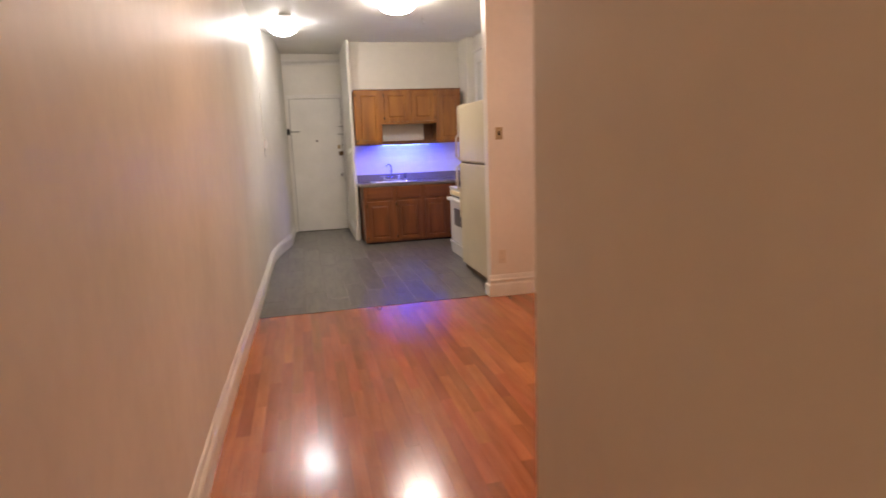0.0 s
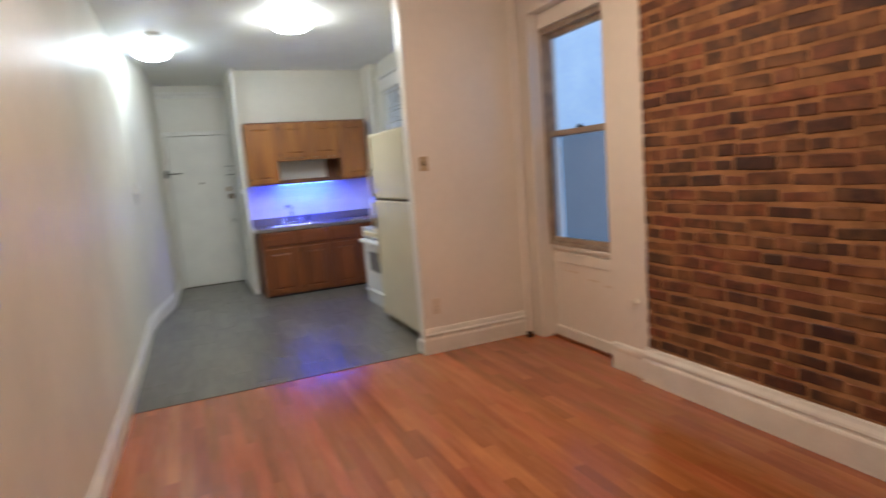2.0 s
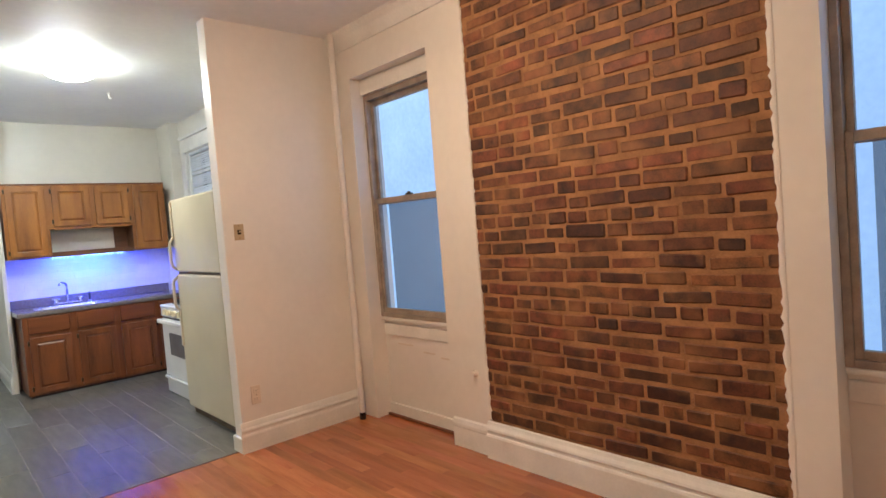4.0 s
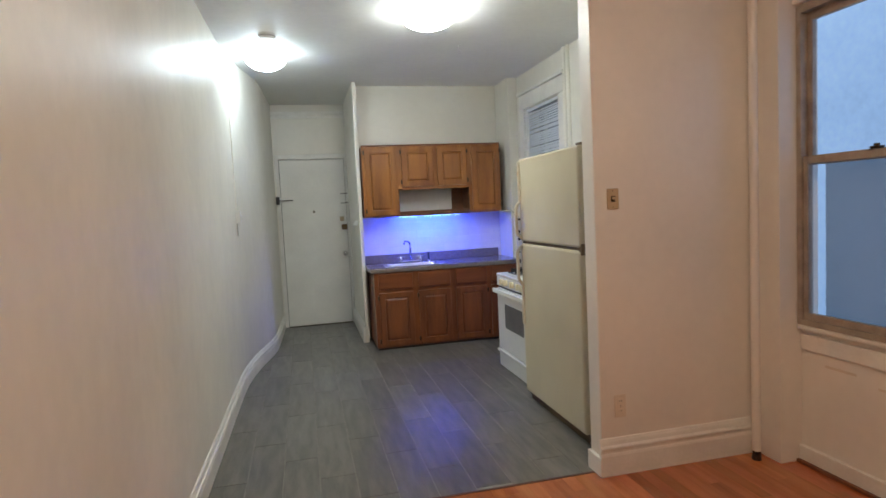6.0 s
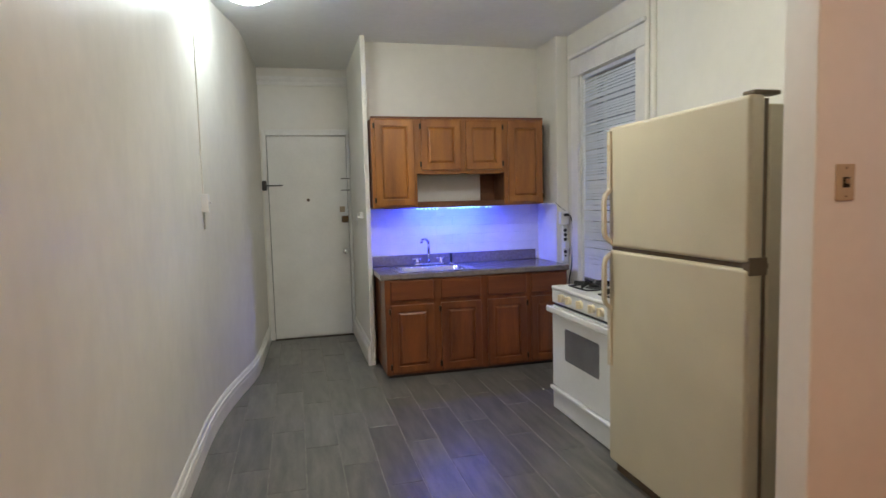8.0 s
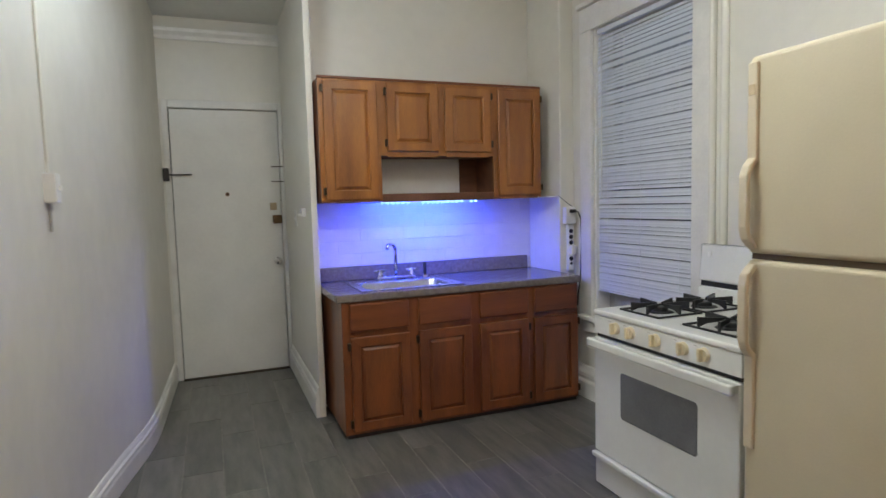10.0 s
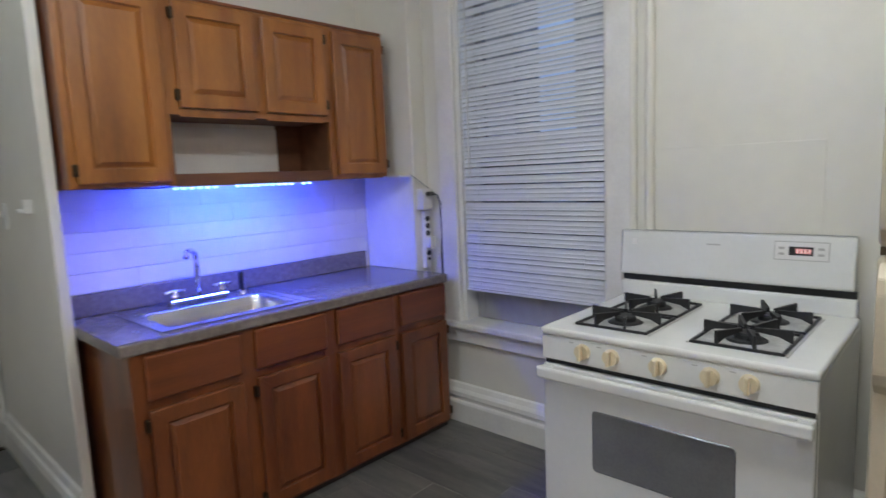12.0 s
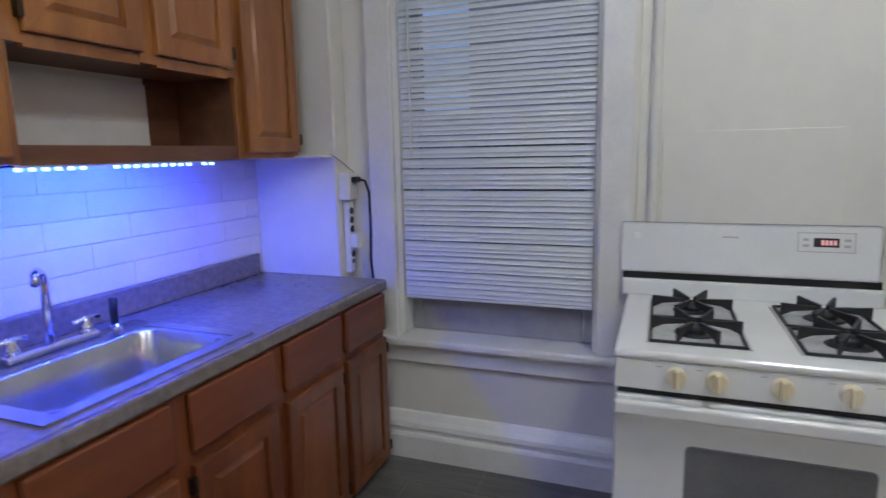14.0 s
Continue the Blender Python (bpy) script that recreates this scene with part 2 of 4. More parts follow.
def tube(bm, pts, r, seg=10):
    """A round tube along points."""
    pts = [Vector(p) for p in pts]
    rings = []
    up = Vector((0.13, 0.21, 0.97))
    for i, p in enumerate(pts):
        d = (pts[min(i + 1, len(pts) - 1)] - pts[max(i - 1, 0)]).normalized()
        u = d.cross(up).normalized()
        v = d.cross(u)
        rings.append([bm.verts.new(p + r * (math.cos(a) * u + math.sin(a) * v)) for a in (2 * math.pi * k / seg for k in range(seg))])
    for a, b in zip(rings, rings[1:]):
        for k in range(seg):
            bm.faces.new((a[k], a[(k + 1) % seg], b[(k + 1) % seg], b[k]))
    bm.faces.new(rings[0][::-1])
    bm.faces.new(rings[-1])
    return bm


def ring(bm, outer, inner, lo, hi, place):
    """A flat frame: outer and inner (u0, u1, v0, v1), between the depths lo and hi; place turns (u, v, depth) into a point."""
    def four(r, d):
        u0, u1, v0, v1 = r
        return [bm.verts.new(place(u, v, d)) for u, v in ((u0, v0), (u1, v0), (u1, v1), (u0, v1))]
    a, b, c, d = four(outer, lo), four(inner, lo), four(outer, hi), four(inner, hi)
    for k in range(4):
        q = (k + 1) % 4
        for f in ((a[k], a[q], b[q], b[k]), (c[q], c[k], d[k], d[q]), (a[q], a[k], c[k], c[q]), (b[k], b[q], d[q], d[k])):
            bm.faces.new(f)
    bmesh.ops.recalc_face_normals(bm, faces=bm.faces)
    return bm


def lathe(bm, centre, prof, seg=40):
    """A turned form about an upright axis: (radius, z) pairs."""
    c = Vector(centre)
    rings = [[bm.verts.new(c + Vector((r * math.cos(2 * math.pi * k / seg), r * math.sin(2 * math.pi * k / seg), z))) for k in range(seg)] for r, z in prof]
    for a, b in zip(rings, rings[1:]):
        for k in range(seg):
            bm.faces.new((a[k], a[(k + 1) % seg], b[(k + 1) % seg], b[k]))
    bm.faces.new(rings[0])
    bm.faces.new(rings[-1])
    bmesh.ops.recalc_face_normals(bm, faces=bm.faces)
    return bm


def sweep(bm, path, prof):
    """A closed profile of (offset to the left, z) carried along a level path of (x, y)."""
    pts = [Vector((x, y, 0)) for x, y in path]
    rings = []
    for i, p in enumerate(pts):
        ds = [(pts[k + 1] - pts[k]).normalized() for k in (i - 1, i) if 0 <= k < len(pts) - 1]
        ns = [Vector((-d.y, d.x, 0)) for d in ds]
        n = sum(ns, Vector()).normalized()
        n /= max(0.3, n.dot(ns[0]))
        rings.append([bm.verts.new(p + n * o + Vector((0, 0, z))) for o, z in prof])
    k = len(prof)
    for a, b in zip(rings, rings[1:]):
        for q in range(k):
            bm.faces.new((a[q], a[(q + 1) % k], b[(q + 1) % k], b[q]))
    bm.faces.new(rings[0])
    bm.faces.new(rings[-1][::-1])
    bmesh.ops.recalc_face_normals(bm, faces=bm.faces)
    return bm


# ---- structure ----
def setting(name, bm, material, label, category, smooth=False):
    return solid(name, bm, material, label, category, kind="structure", smooth=smooth)


XR, XK = 2.82, 2.81           # inner faces of the outer wall: living room, kitchen
YP0, YP1 = 6.445, 6.565       # partition beside the refrigerator
YB = 10.25                    # wall behind the cabinets
YD = 11.345                   # wall of the entrance door
XH = 1.048                    # end of the short hall's inner wall
X0 = -0.165                   # long wall

# the long wall bends gently inwards towards the entrance
LONG = [(-0.165, -1.0), (-0.165, 4.4), (-0.150, 5.5), (-0.129, 6.5), (-0.115, 7.5), (-0.108, 8.2), (-0.100, 8.7), (-0.087, 8.92), (-0.068, 9.12), (-0.040, 9.32), (-0.006, 9.52), (0.034, 9.72), (0.070, 9.90), (0.095, 10.08), (0.110, 10.28), (0.121, 10.6), (0.136, 11.0), (0.150, YD)]


def long_x(y):
    for (xa, ya), (xb, yb) in zip(LONG, LONG[1:]):
        if ya <= y <= yb:
            return xa + (xb - xa) * (y - ya) / (yb - ya)
    return X0


setting("wall_west", sweep(bmesh.new(), LONG, [(0, -0.02), (0, H + 0.1), (0.2, H + 0.1), (0.2, -0.02)]), LONGP, "long glossy cream-painted plaster wall bending towards the entrance", "wall", smooth=False)
BASE = [(0, 0), (0.024, 0), (0.024, 0.105), (0.021, 0.115), (0.018, 0.12), (0.018, 0.132), (0.026, 0.140), (0.026, 0.150), (0.016, 0.160), (0.012, 0.178), (0.006, 0.192), (0, 0.195)]


def baseboard(path, prof=BASE, label="white glossy moulded baseboard along the wall"):
    setting("baseboard", sweep(bmesh.new(), path, prof), TRIM, label, "baseboard")


baseboard([(x, y) for x, y in reversed(LONG)], [(o * 0.8, z * 0.80) for o, z in BASE])

# living room, outer wall with two window bays and an exposed brick field between
BY0, BY1, BZ = 3.525, 5.112, 0.215
WIN = [(5.43, 6.26), (2.56, 3.365)]
WZ0, WZ1 = 0.71, 2.46
XF = 3.06
for a, b in ((6.26, YP0), (BY1, 5.43), (3.365, BY0), (2.2, 2.56)):
    setting("wall_east_living", B(XR, XF, a, b, -0.02, H + 0.1), PARTITION, "cream-painted pier of the outer wall beside a window bay", "wall")
for a, b in WIN:
    setting("wall_over_window", B(XR, XF, a, b, WZ1, H + 0.1), PARTITION, "cream-painted wall above the window bay", "wall")
    setting("wall_under_window", B(2.955, XF, a, b, -0.02, WZ0), PARTITION, "recessed cream-painted panel below the window", "wall")
mortar = setting("wall_brick", B(XR + 0.0045, XF, BY0, BY1, -0.02, H + 0.1), MORTAR, "exposed old red-brown brick wall with smeared tan mortar", "brick wall")
PIERBASE = [(0, 0), (0.012, 0), (0.012, 0.12), (0.015, 0.13), (0.015, 0.145), (0.008, 0.17), (0, 0.18)]
for a, b in ((BY1 + 0.012, 5.428), (3.367, BY0 - 0.012), (2.3, 2.558)):
    baseboard([(XR, a), (XR, b)], PIERBASE, "shallow white baseboard on the pier beside the window")
baseboard([(XR - 0.002, BY0 - 0.01), (XR - 0.002, BY1 + 0.01)], [(0, 0), (0.036, 0), (0.036, 0.13), (0.032, 0.14), (0.026, 0.145), (0.026, 0.158), (0.033, 0.166), (0.03, 0.178), (0.02, 0.195), (0.014, 0.21), (0, 0.214)], "deep white moulded baseboard under the brick wall")
for a, b in WIN:
    setting("trim", B(2.935, 2.956, a + 0.002, b - 0.002, 0.0, 0.09, bev=0.004), TRIM, "low painted skirting in the window bay", "trim")
    setting("trim", B(2.943, 2.956, a + 0.002, b - 0.002, 0.60, 0.685, bev=0.006), TRIM, "painted apron moulding below the window", "trim")
    setting("trim", B(2.912, 2.9345, a + 0.002, b - 0.002, 0.0, 0.018, bev=0.006), OAKH, "brown wooden shoe moulding at the floor of the window bay", "trim")
for ya, yb, zc in ((5.95, 6.12, 0.535), (5.72, 5.84, 0.500), (5.56, 5.66, 0.480), (2.95, 3.10, 0.51)):
    setting("trim", B(2.9535, 2.956, ya, yb, zc, zc + 0.012, bev=0.001), PALEPL, "worn ridge of old paint on the panel", "paint ridge")
CROWN = [(0, H), (0, H - 0.12), (0.012, H - 0.12), (0.02, H - 0.10), (0.045, H - 0.05), (0.07, H - 0.02), (0.075, H)]
setting("trim", sweep(bmesh.new(), [(XR, 2.53), (XR, YP0)], CROWN), TRIM, "cream plaster cornice under the ceiling", "cornice")

# partition
setting("wall_partition", B(1.888, 3.0, YP0, YP1, -0.02, H + 0.1, bev=0.006), PARTITION, "short pinkish-cream partition wall beside the refrigerator", "wall")
baseboard([(1.872, YP0), (XR, YP0)][::-1])
setting("trim", B(1.868, 1.888, YP0 - 0.022, YP1, 0, 0.10, bev=0.004), TRIM, "white baseboard return at the partition's end", "trim")

# corridor that opens into the living room
setting("wall_corridor", B(0.68, 0.80, -1.0, 2.51, -0.02, H + 0.1, bev=0.012), PAINT, "cream-painted corridor wall", "wall")
setting("wall_south", B(0.80, 3.0, 2.39, 2.51, -0.02, H + 0.1), PARTITION, "cream-painted wall of the living room", "wall")
setting("wall_corridor_end", B(-0.4, 0.8, -1.15, -1.0, -0.02, H + 0.1), PAINT, "cream-painted end wall of the corridor", "wall")

# kitchen walls
KY0, KY1, KZ0, KZ1 = 8.748, 9.60, 0.56, 2.41
kw = bmesh.new()
box(kw, XK, XF, YP1, KY0, -0.02, H + 0.1)
box(kw, XK, XF, KY1, YB + 0.2, -0.02, H + 0.1)
box(kw, XK, XF, KY0, KY1, -0.02, KZ0)
box(kw, XK, XF, KY0, KY1, KZ1, H + 0.1)
setting("wall_east_kitchen", kw, PAINT, "cream-painted kitchen wall with a tall window", "wall")
setting("wall_chase", B(2.70, XK, 9.83, YB, -0.02, H + 0.1, bev=0.008), PAINT, "cream-painted boxed pipe chase in the corner", "wall")
setting("wall_kitchen_back", B(1.088, XK, YB, YB + 0.15, -0.02, H + 0.1), PAINT, "cream-painted wall behind the kitchen cabinets", "wall")
setting("wall_hall", B(XH, 1.088, 10.06, YD, -0.02, H + 0.1, bev=0.005), PAINT, "cream-painted inner wall of the entrance hall", "wall")
baseboard([(XH, 10.058), (XH, YD)])
baseboard([(XK, YP1), (XK, 9.83)], [(0, 0), (0.06, 0), (0.06, 0.105), (0.055, 0.115), (0.046, 0.122), (0.046, 0.135), (0.055, 0.145), (0.05, 0.165), (0.03, 0.18), (0.015, 0.20), (0, 0.205)])
ow = bmesh.new()
DX0, DX1, DZ = 0.209, 1.017, 2.112
box(ow, -0.1, DX0, YD, YD + 0.15, -0.02, H + 0.1)
box(ow, DX1, 1.3, YD, YD + 0.15, -0.02, H + 0.1)
box(ow, DX0, DX1, YD, YD + 0.15, DZ, H + 0.1)
setting("wall_entrance", ow, PAINT, "cream-painted end wall around the entrance door", "wall")
setting("wall_landing", B(-0.1, 1.3, YD + 0.152, YD + 0.2, -0.02, H), PAINT, "painted wall of the landing behind the door", "wall")
setting("trim", sweep(bmesh.new(), [(XH, YD), (long_x(YD), YD)], [(0, 2.62), (0, 2.70), (0.04, 2.70), (0.036, 2.675), (0.018, 2.65), (0.014, 2.62)]), TRIM, "painted moulding above the entrance door", "trim")

# ceiling and floors
setting("ceiling", B(-0.6, 3.2, -1.2, YD + 0.25, H, H + 0.12), CEIL, "white uneven plaster ceiling", "ceiling")
setting("floor_base", B(-0.5, 3.1, -1.2, YD + 0.25, -0.14, -0.012), SUBFL, "screed below the floor boards", "floor")

# ---- windows of the living room ----
def sash_window(name, y0, y1, z0, z1, x, frame_m):
    w = thing(name, (x, (y0 + y1) / 2, z0), "double-hung window with bronze aluminium frame onto a grey shaft", "window", kind="structure")
    fr = bmesh.new()
    box(fr, x, x + 0.075, y0, y0 + 0.03, z0, z1, 0.003)
    box(fr, x, x + 0.075, y1 - 0.03, y1, z0, z1, 0.003)
    box(fr, x, x + 0.075, y0 + 0.03, y1 - 0.03, z1 - 0.04, z1, 0.003)
    box(fr, x, x + 0.075, y0 + 0.03, y1 - 0.03, z0, z0 + 0.03, 0.003)
    part("window_frame", fr, frame_m, w)
    zm = z0 + (z1 - z0) * 0.52
    for nm, a, b, xo in (("upper_sash", zm - 0.02, z1 - 0.04, 0.042), ("lower_sash", z0 + 0.03, zm + 0.025, 0.012)):
        s = bmesh.new()
        xa, xb = x + xo, x + xo + 0.026
        box(s, xa, xb, y0 + 0.03, y0 + 0.058, a, b, 0.003)
        box(s, xa, xb, y1 - 0.058, y1 - 0.03, a, b, 0.003)
        box(s, xa, xb, y0 + 0.058, y1 - 0.058, b - 0.04, b, 0.003)
        box(s, xa, xb, y0 + 0.058, y1 - 0.058, a, a + 0.035, 0.003)
        sash = part(nm, s, frame_m, w)
        p = part("pane", B(xa + 0.01, xa + 0.014, y0 + 0.056, y1 - 0.056, a + 0.033, b - 0.038), glass, sash)
        p.visible_shadow = False
    sc = part("insect_screen", B(x + 0.078, x + 0.079, y0 + 0.03, y1 - 0.10, z0 + 0.03, zm), SCREEN, w, "dark fine insect screen")
    sc.visible_shadow = False
    lk = bmesh.new()
    box(lk, x + 0.004, x + 0.034, (y0 + y1) / 2 - 0.025, (y0 + y1) / 2 + 0.025, zm + 0.025, zm + 0.036, 0.003)
    cyl(lk, (x + 0.018, (y0 + y1) / 2, zm + 0.036), (x + 0.018, (y0 + y1) / 2, zm + 0.047), 0.012)
    part("sash_lock", lk, HINGE, w, "dark metal sash lock")
    part("window_sill", B(x - 0.002, x + 0.07, y0, y1, z0 - 0.025, z0 - 0.001, bev=0.006), TRIM, w, "white painted sill")
    return w


for k, (a, b) in enumerate(WIN):
    sash_window("window_%d" % (k + 1), a, b, 0.735, 2.345, 2.925, ALU)
    setting("trim", B(2.90, 2.955, a + 0.002, b - 0.002, 2.347, WZ1 - 0.002, bev=0.004), TRIM, "painted head board above the window", "trim")

# ---- kitchen window with casing and blind ----
kwn = thing("window_3", (XK, (KY0 + KY1) / 2, KZ0), "tall kitchen window in a white casing behind a lowered blind", "window", kind="structure")
cs = bmesh.new()
box(cs, XK - 0.03, XK - 0.001, KY0 - 0.115, KY0, 0.52, KZ1 + 0.0, 0.006)
part("casing", cs, TRIM, kwn)
part("casing", B(XK - 0.03, XK - 0.001, KY1, KY1 + 0.115, 0.52, KZ1, bev=0.006), TRIM, kwn)
part("casing", B(XK - 0.03, XK - 0.001, KY0 - 0.115, KY1 + 0.115, KZ1 + 0.002, KZ1 + 0.15, bev=0.006), TRIM, kwn)
part("casing", B(XK - 0.05, XK - 0.001, KY0 - 0.13, KY1 + 0.13, KZ1 + 0.152, KZ1 + 0.185, bev=0.008), TRIM, kwn)
part("window_sill", B(XK - 0.06, XK + 0.12, KY0 - 0.10, KY1 + 0.12, KZ0 - 0.035, KZ0 + 0.002, bev=0.01), TRIM, kwn, "worn white painted stool")
part("apron", B(XK - 0.025, XK - 0.001, KY0 - 0.09, KY1 + 0.11, KZ0 - 0.115, KZ0 - 0.037, bev=0.006), TRIM, kwn)
xk = XK + 0.10
for zz in ((KZ0 + 0.004, 1.50, 0.0), (1.46, KZ1, 0.04)):
    a, b, o = zz
    sb = bmesh.new()
    box(sb, xk + o, xk + o + 0.035, KY0 + 0.02, KY0 + 0.07, a, b, 0.004)
    box(sb, xk + o, xk + o + 0.035, KY1 - 0.07, KY1 - 0.02, a, b, 0.004)
    box(sb, xk + o, xk + o + 0.035, KY0 + 0.07, KY1 - 0.07, a, a + (0.17 if o == 0 else 0.07), 0.004)
    box(sb, xk + o, xk + o + 0.035, KY0 + 0.07, KY1 - 0.07, b - 0.045, b, 0.004)
    sash = part("sash", sb, SASH, kwn, "grey painted sash darkened for the shade behind the blind")
    p = part("pane", B(xk + o + 0.014, xk + o + 0.018, KY0 + 0.068, KY1 - 0.068, a + (0.168 if o == 0 else 0.068), b - 0.043), glass, sash)
    p.visible_shadow = False
scr = part("insect_screen", B(xk + 0.077, xk + 0.078, KY0 + 0.02, KY1 - 0.02, KZ0 + 0.01, 1.47), SCREEN, kwn, "dark fine insect screen")
scr.visible_shadow = False
part("jamb", B(XK + 0.001, XK + 0.19, KY0, KY0 + 0.018, KZ0 + 0.003, KZ1), TRIM, kwn)
part("jamb", B(XK + 0.001, XK + 0.19, KY1 - 0.018, KY1, KZ0 + 0.003, KZ1), TRIM, kwn)

XB = XK + 0.022
BL0, BL1, BLZ0, BLZ1 = KY0 + 0.022, KY1 - 0.022, 0.735, KZ1 - 0.004
blind = thing("window_blind", (XB, (BL0 + BL1) / 2, BLZ0), "white horizontal mini blind lowered over the kitchen window", "blind")
part("head_rail", B(XB - 0.014, XB + 0.014, BL0, BL1, BLZ1 - 0.03, BLZ1, bev=0.003), SLAT, blind)
part("bottom_rail", B(XB - 0.012, XB + 0.012, BL0, BL1, BLZ0 - 0.004, BLZ0 + 0.008, bev=0.003), SLAT, blind)
sl = bmesh.new()
rows = []
for y in (BL0, BL1):
    for d in (0.0008, -0.0008):
        rows.append([sl.verts.new((d * 0.6 + u, y, d + v)) for u, v in ((-0.0066, -0.0100), (-0.0046, -0.0032), (-0.0005, 0.0040), (0.0050, 0.0098))])
a, b, c, d = rows
for k in range(3):
    sl.faces.new((a[k], a[k + 1], c[k + 1], c[k]))
    sl.faces.new((b[k], d[k], d[k + 1], b[k + 1]))
for q in (0, 3):
    sl.faces.new((a[q], c[q], d[q], b[q]))
bmesh.ops.recalc_face_normals(sl, faces=sl.faces)
SLATMESH = finish("slat", sl, SLAT)
nsl = int((BLZ1 - 0.035 - BLZ0) / 0.0222)
for k in range(nsl):
    o = new("slat", SLATMESH)
    o.parent = blind
    o.location = Vector((XB, 0, BLZ0 + 0.018 + k * 0.0222)) - ROOT[blind]
    o.rotation_euler = (radians(random.uniform(-0.03, 0.03)), radians(random.uniform(-0.4, 0.4)), 0)
for y in (BL0 + 0.10, BL1 - 0.10, (BL0 + BL1) / 2):
    part("cord", cyl(bmesh.new(), (XB - 0.0125, y, BLZ0), (XB - 0.0125, y, BLZ1 - 0.02), 0.0009, seg=6), SLAT, blind)
part("tilt_wand", cyl(bmesh.new(), (XB - 0.02, BL1 - 0.05, 1.35), (XB - 0.018, BL1 - 0.05, BLZ1 - 0.03), 0.004, seg=8), WHITEPL, blind, "clear plastic tilt wand")

# painted riser beside the kitchen window, wall board behind the stove
for yy in (8.558, 8.632):
    pp = thing("pipe", (XK - 0.03, yy, 0), "cream-painted riser pipe on the kitchen wall", "pipe", group="kitchen riser pipes")
    part("tube", cyl(bmesh.new(), (XK - 0.010, yy, 0.21), (XK - 0.010, yy, H), 0.02, seg=24), PAINT, pp)
solid("wall_board", B(XK - 0.006, XK, 7.95, 8.53, 0.21, 1.42, bev=0.002), PAINT, "thin cream-painted board on the wall behind the stove", "board")
ps = thing("pipe", (2.745, 6.345, 0), "cream-painted heating riser with a dark iron foot", "pipe")
part("tube", cyl(bmesh.new(), (2.745, 6.345, 0.05), (2.745, 6.345, H), 0.022, seg=28), PARTITION, ps)
part("foot", cyl(bmesh.new(), (2.745, 6.345, 0.0), (2.745, 6.345, 0.055), 0.024, 0.021), RUST, ps, "dark rusted pipe foot")

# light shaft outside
setting("backdrop", B(4.6, 4.8, 0.0, 14.0, -4.0, 4.6), SHAFTGLOW, "grey stucco wall across the light shaft, glowing as if daylit", "facade")
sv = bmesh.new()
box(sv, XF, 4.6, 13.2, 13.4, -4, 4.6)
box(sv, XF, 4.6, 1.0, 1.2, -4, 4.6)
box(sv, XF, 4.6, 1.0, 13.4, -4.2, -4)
setting("backdrop", sv, SHAFTGLOW, "grey stucco ends of the light shaft, glowing as if daylit", "facade")

# added piers that don't glow, so the gaps of the kitchen blind stay dark
sd_ = bmesh.new()
box(sd_, 4.25, 4.598, 8.55, 9.72, -3.99, 4.5)
box(sd_, 4.25, 4.598, 10.25, 13.19, -3.99, 4.5)
setting("backdrop", sd_, SHAFTDARK, "added wall piers without glow, darkening the view through the kitchen blind", "facade")

# ---- lamps ----
def flush_lamp(x, y, r, drop, material, label):
    l = thing("ceiling_light", (x, y, H), label, "ceiling light", group="ceiling lights")
    part("base", lathe(bmesh.new(), (x, y, 0), [(r * 0.88, H), (r * 0.90, H - 0.012), (r * 0.88, H - 0.022), (r * 0.2, H - 0.022)]), ENAMEL, l, smooth=False)
    pr = [(r * 0.96 * math.cos(a), H - 0.024 - drop * math.sin(a)) for a in (math.pi / 2 * k / 10 for k in range(10))] + [(0.004, H - 0.024 - drop)]
    part("shade", lathe(bmesh.new(), (x, y, 0), pr), material, l, "glowing white dome shade", smooth=True)
    return l


flush_lamp(1.395, 7.80, 0.205, 0.105, DOME, "round flush ceiling light with a glowing white dome")
flush_lamp(0.245, 8.95, 0.185, 0.125, DOME_HALL, "small bright flush ceiling light near the long wall")
# assumed lamp, never in view, placed to give the living-room walls their warm light
flush_lamp(1.45, 4.7, 0.20, 0.08, DOME_WARM, "unseen warm ceiling light assumed for the living room")
# added lamp behind the camera's start, brightens the dark corridor wall
flush_lamp(0.27, 0.2, 0.15, 0.07, DOME_CORR, "added unseen warm lamp that brightens the corridor")
sd = thing("smoke_detector", (0.285, 8.42, H), "round white smoke detector on the ceiling", "smoke detector")
part("body", lathe(bmesh.new(), (0.285, 8.42, 0), [(0.062, H), (0.062, H - 0.018), (0.05, H - 0.036), (0.01, H - 0.04)]), WHITEPL, sd, smooth=False)
part("grille", lathe(bmesh.new(), (0.285, 8.42, 0), [(0.064, H - 0.016), (0.066, H - 0.02), (0.064, H - 0.024), (0.05, H - 0.024)]), GREYPL, sd)

hkc = thing("ceiling_hook", (1.834, 8.62, H), "small white hook hanging from the kitchen ceiling", "hook")
part("rosette", lathe(bmesh.new(), (1.834, 8.62, 0), [(0.016, H), (0.015, H - 0.005), (0.005, H - 0.007)], 16), WHITEPL, hkc)
part("hook", tube(bmesh.new(), [(1.834, 8.62, H - 0.004), (1.834, 8.62, H - 0.045), (1.840, 8.62, H - 0.056), (1.849, 8.62, H - 0.052), (1.852, 8.62, H - 0.042)], 0.0035, 8), WHITEPL, hkc, smooth=True)

# ---- entrance door ----
dr = thing("door_1", ((DX0 + DX1) / 2, YD, 0), "closed flat white-painted entrance door with locks and a peephole", "door", kind="structure")
leaf = part("leaf", B(DX0 + 0.006, DX1 - 0.006, YD + 0.004, YD + 0.045, 0.008, DZ - 0.006, bev=0.003), DOORP, dr)
